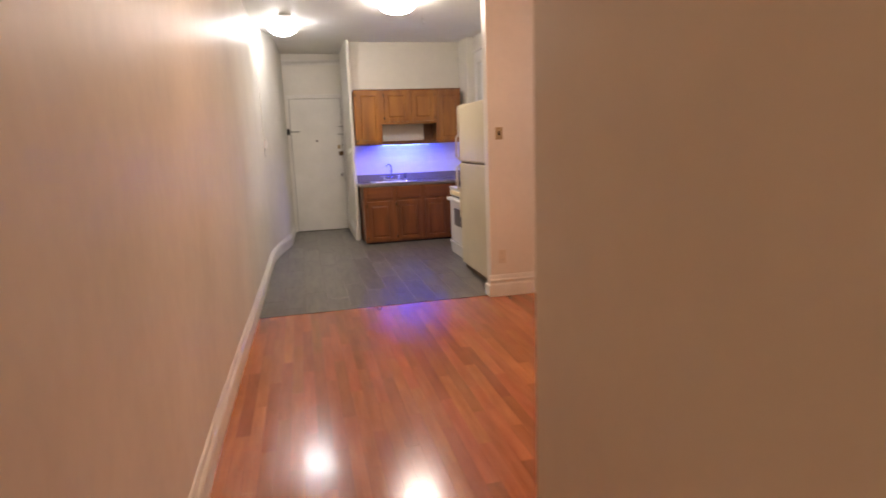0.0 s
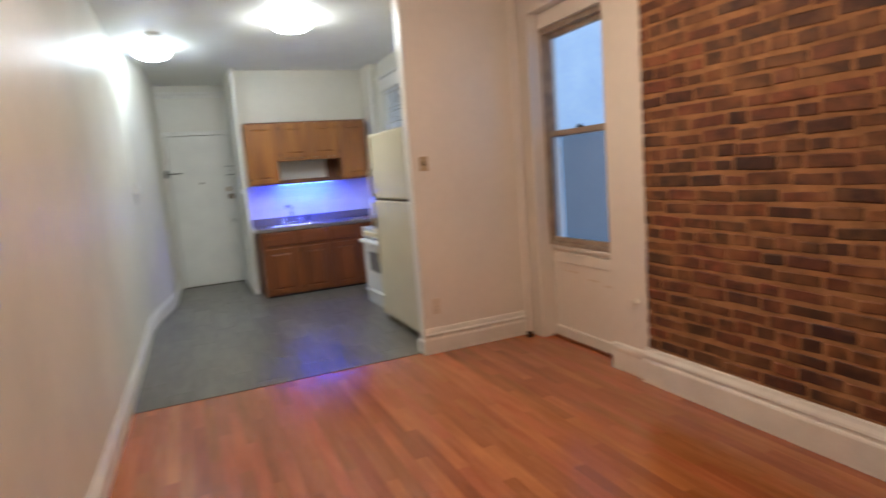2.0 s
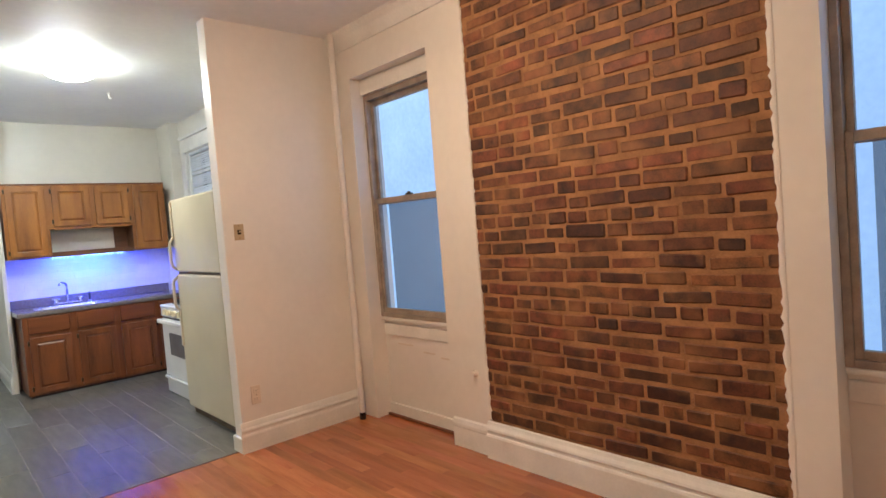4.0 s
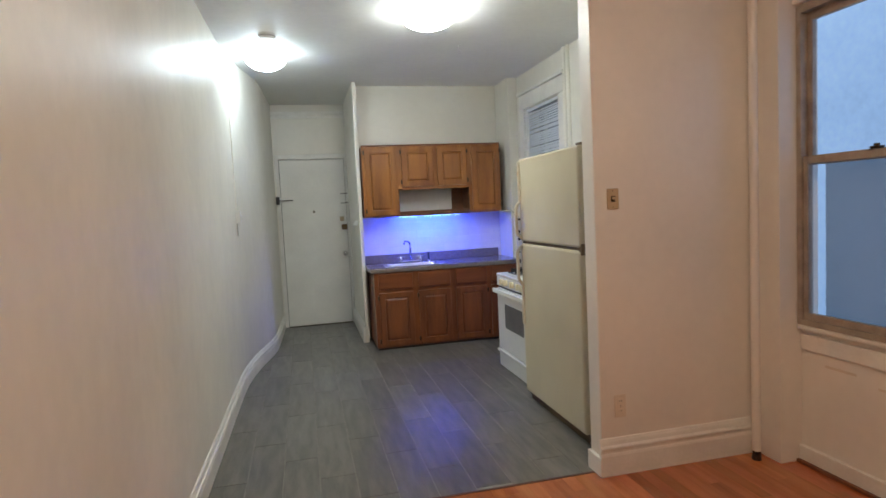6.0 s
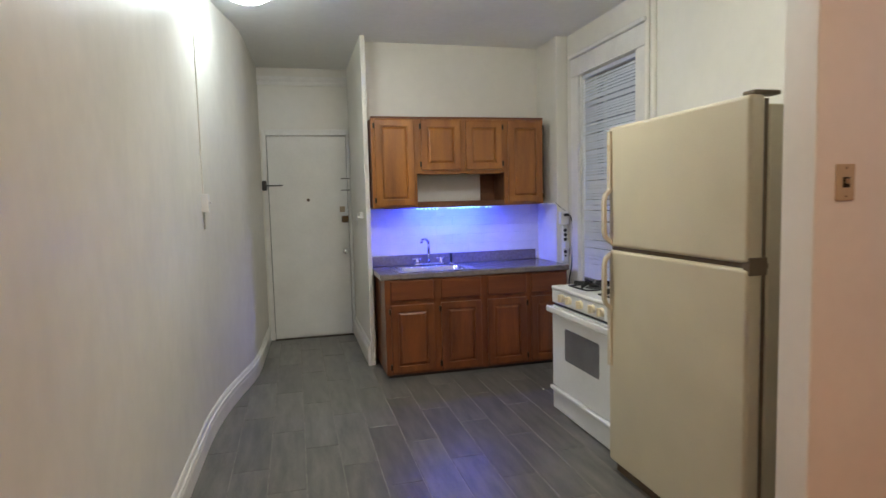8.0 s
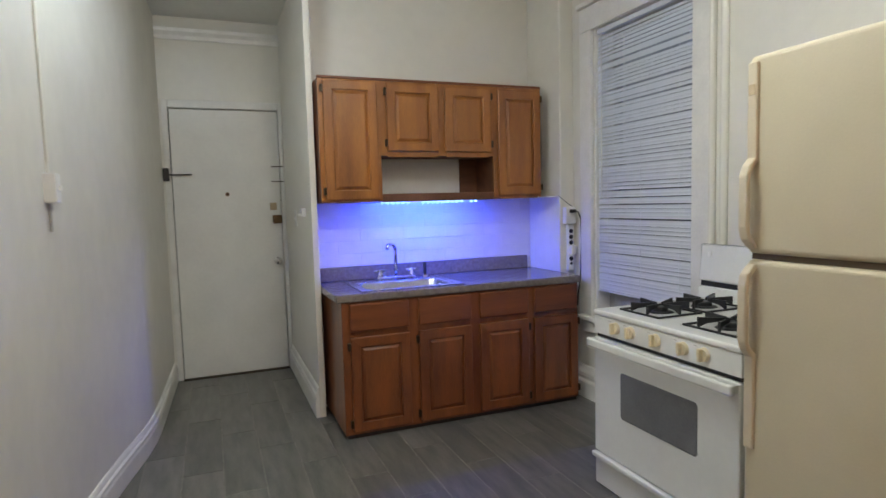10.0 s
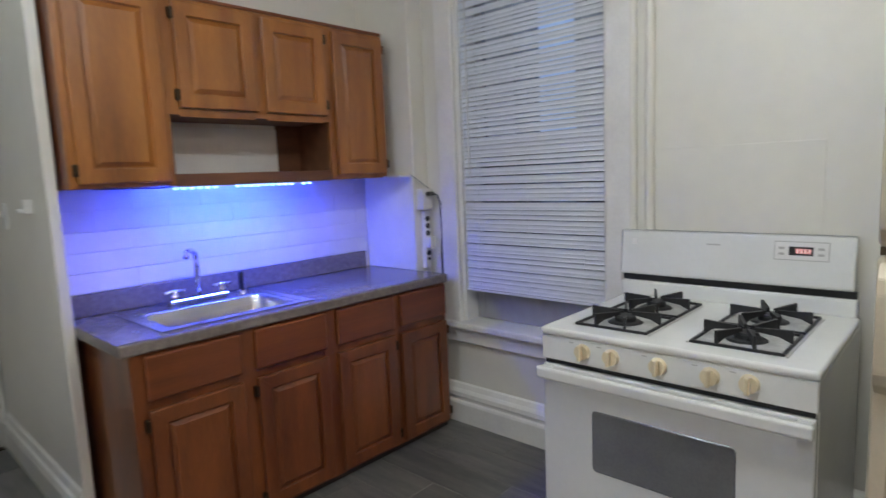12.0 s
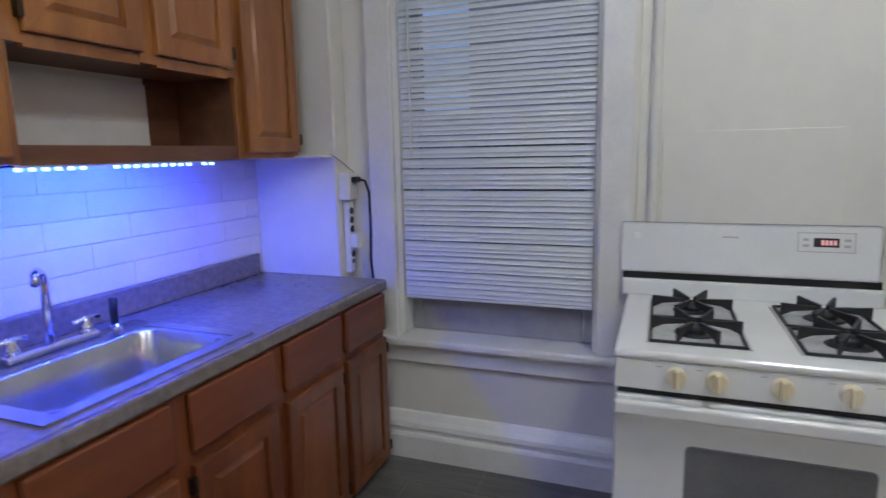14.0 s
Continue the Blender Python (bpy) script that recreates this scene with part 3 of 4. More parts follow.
part("casing", B(DX0 - 0.04, DX0, YD - 0.016, YD - 0.001, 0, DZ + 0.06, bev=0.005), TRIM, dr)
part("casing", B(DX1, DX1 + 0.029, YD - 0.016, YD - 0.001, 0, DZ + 0.06, bev=0.005), TRIM, dr)
part("casing", B(DX0 + 0.001, DX1 - 0.001, YD - 0.016, YD - 0.001, DZ, DZ + 0.06, bev=0.005), TRIM, dr)
# a dark sheet behind the leaf gives the door gap its shade
part("gap", B(DX0 + 0.0005, DX1 - 0.0005, YD + 0.05, YD + 0.06, 0.0, DZ - 0.0005), TOE, dr, "dark sheet behind the door, standing for the shade in its gap")
yd = YD + 0.004
ch = part("guard_plate", B(DX0 - 0.055, DX0 - 0.012, YD - 0.045, YD - 0.016, 1.555, 1.655, bev=0.006), BLACK, dr, "black door guard on the frame")
part("guard_bar", tube(bmesh.new(), [(DX0 - 0.01, YD - 0.035, 1.605), (DX0 + 0.05, YD - 0.03, 1.603), (DX0 + 0.145, YD - 0.02, 1.606)], 0.006), BLACK, ch, "black swing bar")
pk = cyl(bmesh.new(), (0.605, yd, 1.45), (0.605, yd - 0.006, 1.45), 0.016)
pk = part("peephole", pk, BRASS, dr, "small brass peephole")
part("lens", cyl(bmesh.new(), (0.605, yd - 0.006, 1.45), (0.605, yd - 0.009, 1.45), 0.009), BLACK, pk)
part("cylinder_plate", B(0.925, 0.978, yd - 0.008, yd, 1.315, 1.375, bev=0.004), PLATE, dr, "worn brass cylinder plate")
bo = part("deadbolt", B(0.94, 1.012, yd - 0.04, yd, 1.205, 1.275, bev=0.008), BRASS, dr, "brown deadbolt case")
part("thumb_turn", cyl(bmesh.new(), (0.962, yd - 0.04, 1.24), (0.962, yd - 0.058, 1.24), 0.016), BRASS, bo)
kb = bmesh.new()
cyl(kb, (0.967, yd, 0.90), (0.967, yd - 0.008, 0.90), 0.03, seg=20)
cyl(kb, (0.967, yd - 0.008, 0.90), (0.967, yd - 0.035, 0.90), 0.012)
bmesh.ops.create_uvsphere(kb, u_segments=18, v_segments=10, radius=0.029, matrix=Matrix.Translation((0.967, yd - 0.05, 0.90)) @ Matrix.Diagonal((1, 0.75, 1, 1)))
part("door_knob", kb, CHROME, dr, "round metal door knob", smooth=True)
for z in (1.665, 1.545):
    part("strike_bar", B(0.945, 1.04, YD - 0.022, YD - 0.014, z - 0.004, z + 0.004, bev=0.002), HINGE, dr, "thin dark metal bar")
setting("trim", B(DX0, DX1, YD - 0.03, YD + 0.05, -0.001, 0.006, bev=0.002), HINGE, "dark metal threshold under the door", "threshold")


# ---- cabinets ----
def drawer_front(x0, x1, z0, z1, y):
    """A slab front with a stepped, rounded edge, its back at y."""
    bm = bmesh.new()
    box(bm, x0, x1, y - 0.02, y, z0, z1, 0.009, 3)
    return bm


def panel_door(parent, x0, x1, z0, z1, y, material):
    """A framed door with a raised field, its back at y, facing the room."""
    t, w = 0.021, 0.056
    fr = ring(bmesh.new(), (x0, x1, z0, z1), (x0 + w, x1 - w, z0 + w, z1 - w), y, y - t, lambda u, v, d: (u, d, v))
    bmesh.ops.bevel(fr, geom=[e for e in fr.edges if all(v.co.y < y - t * 0.5 for v in e.verts)], offset=0.005, segments=3, profile=0.5, affect="EDGES")
    d = part("door", fr, material, parent)
    bm = bmesh.new()
    c = bmesh.ops.create_cube(bm, size=1.0)
    xa, xb, za, zb = x0 + w - 0.004, x1 - w + 0.004, z0 + w - 0.004, z1 - w + 0.004
    for v in c["verts"]:
        s = v.co.copy()
        v.co = Vector((xb if s.x > 0 else xa, y - 0.009 if s.y < 0 else y - 0.002, zb if s.z > 0 else za))
    face = min(bm.faces, key=lambda f: f.calc_center_median().y)
    bmesh.ops.inset_individual(bm, faces=[face], thickness=0.014)
    bmesh.ops.inset_individual(bm, faces=[face], thickness=0.024, depth=0.0)
    for v in face.verts:
        v.co.y -= 0.0105
    part("panel", bm, material, d)
    return d


def hinges(parent, x, z0, z1, y):
    for z in (z0 + 0.05, z1 - 0.05):
        h = bmesh.new()
        box(h, x - 0.008, x + 0.008, y - 0.024, y - 0.0005, z - 0.022, z + 0.022, 0.003)
        part("hinge", h, HINGE, parent, "small dark hinge")


YU = 9.965
up = thing("wall_cabinet", (1.865, YB, 1.35), "honey oak wall cabinet with four raised-panel doors over an open niche", "cabinet")
ux0, ux1, uz0, uz1, gx0, gx1, gz = 1.10, 2.63, 1.355, 2.10, 1.482, 2.262, 1.64
part("carcass_panel", B(ux0, ux0 + 0.018, YU + 0.02, YB - 0.001, uz0, uz1), OAKH, up)
part("carcass_panel", B(ux1 - 0.018, ux1, YU + 0.02, YB - 0.001, uz0, uz1), OAKH, up)
part("carcass_panel", B(gx0 - 0.016, gx0, YU + 0.02, YB - 0.001, uz0, gz), OAKIN, up)
part("carcass_panel", B(gx1, gx1 + 0.016, YU + 0.02, YB - 0.001, uz0, gz), OAKIN, up)
part("carcass_panel", B(ux0 + 0.018, ux1 - 0.018, YU + 0.02, YB - 0.001, uz1 - 0.018, uz1), OAKH, up)
part("carcass_panel", B(ux0 + 0.018, gx0 - 0.016, YU + 0.02, YB - 0.001, uz0, uz0 + 0.016), OAKH, up)
part("carcass_panel", B(gx1 + 0.016, ux1 - 0.018, YU + 0.02, YB - 0.001, uz0, uz0 + 0.016), OAKH, up)
part("carcass_panel", B(gx0, gx1, YU + 0.02, YB - 0.001, gz, gz + 0.016), OAKIN, up)
ff = bmesh.new()
box(ff, ux0, ux0 + 0.05, YU, YU + 0.0195, uz0, uz1, 0.002)
box(ff, ux1 - 0.04, ux1, YU, YU + 0.0195, uz0, uz1, 0.002)
box(ff, gx0 - 0.04, gx0 + 0.04, YU, YU + 0.0195, gz, uz1, 0.002)
box(ff, gx0 - 0.04, gx0, YU, YU + 0.0195, uz0, gz, 0.002)
box(ff, gx1, gx1 + 0.04, YU, YU + 0.0195, uz0, gz, 0.002)
box(ff, gx1 - 0.03, gx1 + 0.04, YU, YU + 0.0195, gz, uz1, 0.002)
box(ff, 1.86, 1.92, YU, YU + 0.0195, gz, uz1, 0.002)
for a, b, z in ((ux0 + 0.05, gx0 - 0.04, uz0), (gx1 + 0.04, ux1 - 0.04, uz0), (gx0 + 0.04, 1.86, gz - 0.008), (1.92, gx1 - 0.03, gz - 0.008)):
    box(ff, a, b, YU, YU + 0.0195, z, z + 0.035, 0.002)
    box(ff, a, b, YU, YU + 0.0195, uz1 - 0.03, uz1, 0.002)
part("face_frame", ff, OAK, up)
part("top_moulding", B(ux0 - 0.002, ux1 + 0.002, YU - 0.004, YU + 0.012, uz1 + 0.001, uz1 + 0.016, bev=0.004), OAKH, up)
for a, b, z0, z1, hx in ((1.128, 1.458, 1.372, 2.088, 1.122), (1.520, 1.865, 1.668, 2.085, 1.514), (1.912, 2.240, 1.668, 2.080, 2.246), (2.296, 2.618, 1.378, 2.078, 2.622)):
    d = panel_door(up, a, b, z0, z1, YU - 0.001, OAK)
    hinges(d, hx, z0, z1, YU)
part("back_board", B(gx0, 2.125, YB - 0.012, YB - 0.002, 1.405, gz - 0.022), WHITEPL, up, "white patch of board in the niche")
part("back_board", B(2.127, gx1, YB - 0.014, YB - 0.002, 1.396, gz - 0.001), OAKIN, up)
part("niche_rail", B(gx0 + 0.001, gx1 - 0.001, YU + 0.004, YU + 0.0285, 1.352, 1.402, bev=0.002), OAKIN, up, "oak rail along the front of the niche, darkened for its shade")
part("niche_shelf", B(gx0, gx1, YU + 0.03, YB - 0.001, 1.357, 1.395, bev=0.002), OAKIN, up, "niche shelf board darkened for its shade")

st = thing("led_strip", (1.80, 9.985, 1.345), "blue glowing light strip under the wall cabinet", "light strip")
part("tape", B(1.472, 2.135, 9.975, 9.99, 1.346, 1.3545, bev=0.001), WHITEPL, st)
nled = 20
ledmesh = None
for k in range(nled):
    if k in (6, 7, 17):
        continue
    x = 1.480 + k * (0.65 / (nled - 1))
    if ledmesh is None:
        o = part("diode", B(x - 0.006, x + 0.006, 9.973, 9.985, 1.3385, 1.3458, bev=0.002), LED, st)
        ledmesh, xled = o.data, x
    else:
        o = new("diode", ledmesh)
        o.parent = st
        o.location = (x - xled, 0, 0)
part("lead", tube(bmesh.new(), [(1.475, 9.985, 1.352), (1.42, 9.99, 1.348), (1.30, 10.0, 1.351), (1.2, 10.05, 1.353)], 0.0025), BLACK, st, "thin dark cable")
bl = new("led_light", bpy.data.lights.new("led_light", "AREA"))
bl.data.shape, bl.data.size, bl.data.size_y = "RECTANGLE", 0.65, 0.012
bl.data.energy, bl.data.color = LED_WATTS, (0.032, 0.068, 1.0)
bl.matrix_world = look((1.805, 9.995, 1.336), (1.805, 10.11, 1.06))

# base cabinet, worktop, sink
YF = 9.632
bc = thing("base_cabinet", (1.90, YB, 0), "reddish oak base cabinet with four drawers over four panel doors", "cabinet")
cb = bmesh.new()
bx0, bx1, bz0, bz1 = 1.126, 2.69, 0.03, 0.795
box(cb, bx0, bx0 + 0.018, YF + 0.02, YB - 0.001, bz0, bz1)
box(cb, bx1 - 0.018, bx1, YF + 0.02, 9.829, bz0, bz1)
box(cb, bx0 + 0.018, bx1 - 0.018, YF + 0.02, 9.829, bz0, bz0 + 0.018)
part("body", cb, OAKIN, bc)
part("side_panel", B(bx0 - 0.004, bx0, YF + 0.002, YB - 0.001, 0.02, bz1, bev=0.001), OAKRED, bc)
part("shade_strip", B(bx0 + 0.01, bx1 - 0.01, YF + 0.006, YF + 0.03, 0, 0.0215), TOE, bc, "recessed kick board painted dark for the shade under the doors")
cols = [(1.166, 1.516), (1.576, 1.915), (1.972, 2.312), (2.356, 2.680)]
fb = bmesh.new()
xs = [bx0] + [v for c in cols for v in (c[0] + 0.012, c[1] - 0.012)] + [bx1]
for a, b in zip(xs[0::2], xs[1::2]):
    box(fb, a, b, YF, YF + 0.0195, 0.022, bz1, 0.002)
for a, b in cols:
    for z0, z1 in ((0.022, 0.05), (0.575, 0.635), (0.77, bz1)):
        box(fb, a + 0.012, b - 0.012, YF, YF + 0.0195, z0, z1, 0.002)
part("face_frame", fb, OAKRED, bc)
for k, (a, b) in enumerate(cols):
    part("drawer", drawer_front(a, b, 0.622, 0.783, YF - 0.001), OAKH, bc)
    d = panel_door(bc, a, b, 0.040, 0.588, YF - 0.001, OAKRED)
    hinges(d, a - 0.008 if k in (0, 1) else b + 0.007, 0.04, 0.588, YF)

wt = thing("worktop", (1.9, YB, 0.795), "grey-brown speckled laminate worktop with a sink cut-out", "worktop")
sx0, sx1, sy0, sy1 = 1.275, 1.875, 9.69, 10.06
cx0, cx1, cy0, cy1, cz0, cz1 = 1.0905, 2.705, 9.612, YB - 0.002, 0.796, 0.836
tp = ring(bmesh.new(), (cx0, 2.698, cy0 + 0.02, cy1), (sx0, sx1, sy0, sy1), cz0, cz1, lambda u, v, d: (u, v, d))
part("slab", tp, COUNTER, wt)
part("front_edge", B(cx0, cx1, cy0, cy0 + 0.0205, cz0 - 0.004, cz1 + 0.0005, bev=0.009, seg=4), COUNTER, wt)
part("end_piece", B(2.6982, cx1, cy0 + 0.021, 9.828, cz0, cz1, bev=0.002), COUNTER, wt)
part("upstand", B(cx0, 2.66, YB - 0.03, YB - 0.0125, cz1 + 0.0005, 0.93, bev=0.006), COUNTER, wt)

sk = thing("sink", ((sx0 + sx1) / 2, (sy0 + sy1) / 2, 0.66), "stainless steel single-bowl sink set in the worktop", "sink")
rim = ring(bmesh.new(), (sx0 - 0.022, sx1 + 0.022, sy0 - 0.022, sy1 + 0.085), (sx0 + 0.022, sx1 - 0.022, sy0 + 0.015, sy1 - 0.015), cz1 + 0.0005, cz1 + 0.006, lambda u, v, d: (u, v, d))
part("rim", rim, STEEL, sk)


def loop_rect(bm, x0, x1, y0, y1, z, r, n=5):
    vs = []
    for cx, cy, a0 in ((x1 - r, y1 - r, 0), (x0 + r, y1 - r, 90), (x0 + r, y0 + r, 180), (x1 - r, y0 + r, 270)):
        for k in range(n + 1):
            a = radians(a0 + 90 * k / n)
            vs.append(bm.verts.new((cx + r * math.cos(a), cy + r * math.sin(a), z)))
    return vs


bw = bmesh.new()
prev = None
for ins, z in ((0.0, cz1 + 0.004), (0.028, cz1 + 0.004), (0.033, cz1 - 0.002), (0.038, 0.72), (0.046, 0.69), (0.066, 0.675), (0.15, 0.668)):
    cur = loop_rect(bw, sx0 + ins, sx1 - ins, sy0 + ins, sy1 - ins, z, 0.05 if ins < 0.1 else 0.02)
    if prev:
        for k in range(len(cur)):
            q = (k + 1) % len(cur)
            bw.faces.new((prev[k], prev[q], cur[q], cur[k]))
    prev = cur
bw.faces.new(prev)
bmesh.ops.recalc_face_normals(bw, faces=bw.faces)
bmesh.ops.solidify(bw, geom=bw.faces[:], thickness=0.0015)
part("bowl", bw, STEEL, sk, smooth=True)
part("drain", lathe(bmesh.new(), (1.575, 9.875, 0), [(0.045, 0.670), (0.04, 0.674), (0.02, 0.672)], 24), CHROME, sk)

zf = cz1 + 0.0065
fc = thing("faucet", (1.595, 10.115, zf), "chrome two-handle kitchen faucet behind the sink", "faucet")
part("base_plate", B(1.46, 1.73, 10.085, 10.14, zf, zf + 0.022, bev=0.009, seg=3), CHROME, fc)
arc = [(1.595, 10.112, zf + 0.02), (1.595, 10.112, 1.02)]
arc += [(1.595 - 0.045 + 0.045 * math.cos(a), 10.112 - 0.1 * (1 - math.cos(a)) * 0.45, 1.03 + 0.045 * math.sin(a)) for a in (math.pi / 2 * k / 6 for k in range(7))]
arc += [(1.525, 10.04, 1.072), (1.512, 10.02, 1.052)]
part("spout", tube(bmesh.new(), arc, 0.0115, 14), CHROME, fc, smooth=True)
for x, s in ((1.49, -1), (1.705, 1)):
    h = bmesh.new()
    lathe(h, (x, 10.112, zf + 0.02), [(0.02, 0), (0.019, 0.018), (0.012, 0.03), (0.012, 0.04), (0.004, 0.043)], 18)
    tube(h, [(x - 0.042, 10.112, zf + 0.055), (x, 10.11, zf + 0.06), (x + 0.042, 10.112, zf + 0.055)], 0.007)
    part("handle", h, CHROME, fc, smooth=True)
sp = thing("side_sprayer", (1.80, 10.11, zf), "black side sprayer standing beside the faucet", "sprayer")
part("holder", lathe(bmesh.new(), (1.80, 10.112, zf), [(0.022, 0), (0.02, 0.01), (0.013, 0.016), (0.01, 0.017)], 18), CHROME, sp)
part("nozzle", tube(bmesh.new(), [(1.80, 10.112, zf + 0.015), (1.80, 10.112, zf + 0.06), (1.797, 10.105, zf + 0.10)], 0.0125, 12), BLACK, sp, smooth=True)

# ---- stove ----
SY0, SY1, SX = 7.823, 8.635, 2.085
sv = thing("gas_stove", (SX + 0.36, (SY0 + SY1) / 2, 0), "white enamel gas stove with four burners and cream knobs", "stove")
bodyb = bmesh.new()
box(bodyb, SX + 0.03, 2.772, SY0 + 0.004, SY1 - 0.004, 0.03, 0.80, 0.004)
part("body", bodyb, ENAMEL, sv)
ct = bmesh.new()
box(ct, SX, 2.74, SY0, SY1, 0.806, 0.831, 0.010, 3)
part("cooktop", ct, ENAMEL, sv)
cpn = bmesh.new()
box(cpn, SX + 0.006, SX + 0.06, SY0 + 0.003, SY1 - 0.003, 0.722, 0.8055, 0.004)
cp = part("control_panel", cpn, ENAMEL, sv)
# black block paints the shade inside the gap over the oven door
part("vent_slot", B(SX + 0.018, SX + 0.06, SY0 + 0.012, SY1 - 0.012, 0.706, 0.7215), BLACK, sv, "vent gap above the oven door, filled with black for its shade")
od = part("oven_door", B(SX + 0.004, SX + 0.032, SY0 + 0.006, SY1 - 0.006, 0.168, 0.704, bev=0.006), ENAMEL, sv)
ovw = bmesh.new()
lo = loop_rect(ovw, 8.012, 8.446, 0.372, 0.580, 0.0, 0.016)
lo2 = loop_rect(ovw, 8.016, 8.442, 0.376, 0.576, 0.0, 0.014)
for vs, x in ((lo, SX + 0.0045), (lo2, SX + 0.0015)):
    for v in vs:
        v.co = Vector((x, v.co.x, v.co.y))
for k in range(len(lo)):
    q = (k + 1) % len(lo)
    ovw.faces.new((lo[k], lo[q], lo2[q], lo2[k]))
ovw.faces.new(lo2)
bmesh.ops.recalc_face_normals(ovw, faces=ovw.faces)
part("oven_window", ovw, OVENGLASS, od, "dark grey glass oven window")
hb = bmesh.new()
box(hb, SX - 0.042, SX - 0.018, SY0 + 0.004, SY1 - 0.004, 0.664, 0.704, 0.009, 3)
for y in (SY0 + 0.03, SY1 - 0.03):
    box(hb, SX - 0.022, SX + 0.006, y - 0.018, y + 0.018, 0.668, 0.70, 0.004)
part("handle", hb, ENAMEL, od, "full-width white door handle")
dw = part("drawer", B(SX + 0.006, SX + 0.032, SY0 + 0.006, SY1 - 0.006, 0.010, 0.152, bev=0.005), ENAMEL, sv)
part("drawer_lip", B(SX - 0.016, SX + 0.012, SY0 + 0.006, SY1 - 0.006, 0.140, 0.164, bev=0.006), ENAMEL, dw)
for y in (SY0 + 0.06, SY1 - 0.06):
    for x in (SX + 0.08, 2.7):
        part("leg", cyl(bmesh.new(), (x, y, 0), (x, y, 0.034), 0.018), BLACK, sv)
for k, y in enumerate((8.476, 8.378, 8.230, 8.084, 7.984)):
    kn = bmesh.new()
    cyl(kn, (SX + 0.006, y, 0.768), (SX - 0.010, y, 0.768), 0.026, 0.024, 24)
    box(kn, SX - 0.028, SX - 0.008, y - 0.0065, y + 0.0065, 0.744, 0.793, 0.004)
    part("knob", kn, KNOB, cp, "cream plastic knob")
    part("mark", B(SX + 0.0050, SX + 0.0062, y + 0.034, y + 0.05, 0.790, 0.793), GREYPL, cp)
# back guard; a black block between its two parts paints the slot's shade
part("back_riser", B(2.735, 2.775, SY0 + 0.012, SY1 + 0.02, 0.825, 0.888, bev=0.008), ENAMEL, sv)
part("vent_slot", B(2.755, 2.776, SY0 + 0.016, SY1 + 0.016, 0.888, 0.912), BLACK, sv, "vent slot in the back guard, filled with black for its shade")
bg = bmesh.new()
c = bmesh.ops.create_cube(bg, size=1.0)
for v in c["verts"]:
    s = v.co.copy()
    v.co = Vector((2.7785 if s.x > 0 else (2.770 if s.z > 0 else 2.745), SY1 + 0.03 if s.y > 0 else SY0 + 0.022, 1.096 if s.z > 0 else 0.912))
bmesh.ops.bevel(bg, geom=bg.edges[:], offset=0.012, segments=3, profile=0.5, affect="EDGES")
bgp = part("back_guard", bg, ENAMEL, sv)


def guard_x(z):
    return 2.745 + 0.025 * (z - 0.912) / 0.184


def on_guard(name, y0, y1, z0, z1, material, label="", proud=0.002):
    bm = bmesh.new()
    c = bmesh.ops.create_cube(bm, size=1.0)
    for v in c["verts"]:
        s = v.co.copy()
        z = z1 if s.z > 0 else z0
        v.co = Vector((guard_x(z) + (0.004 if s.x > 0 else -proud), y1 if s.y > 0 else y0, z))
    return part(name, bm, material, bgp, label)


on_guard("display_frame", 7.921, 8.089, 1.006, 1.072, GREYPL, "grey outline of the clock panel", 0.0008)
on_guard("display_panel", 7.924, 8.086, 1.009, 1.069, WHITEPL, "pale clock panel", 0.0016)
on_guard("clock_face", 7.968, 8.042, 1.024, 1.054, BLACK, "black clock window", 0.0025)
for k in range(4):
    y = 8.016 - k * 0.012
    on_guard("digit", y - 0.004, y + 0.004, 1.031, 1.047, CLOCK, "red clock digit", 0.0032)
for y in (7.938, 8.058):
    for z in (1.024, 1.044):
        on_guard("button", y - 0.002, y + 0.016, z, z + 0.008, GREYPL, "small grey button", 0.004)
on_guard("badge", 8.27, 8.32, 1.046, 1.051, GREYPL, "small grey badge")
on_guard("switch", 8.595, 8.615, 1.035, 1.06, WHITEPL, "small white light switch", 0.004)

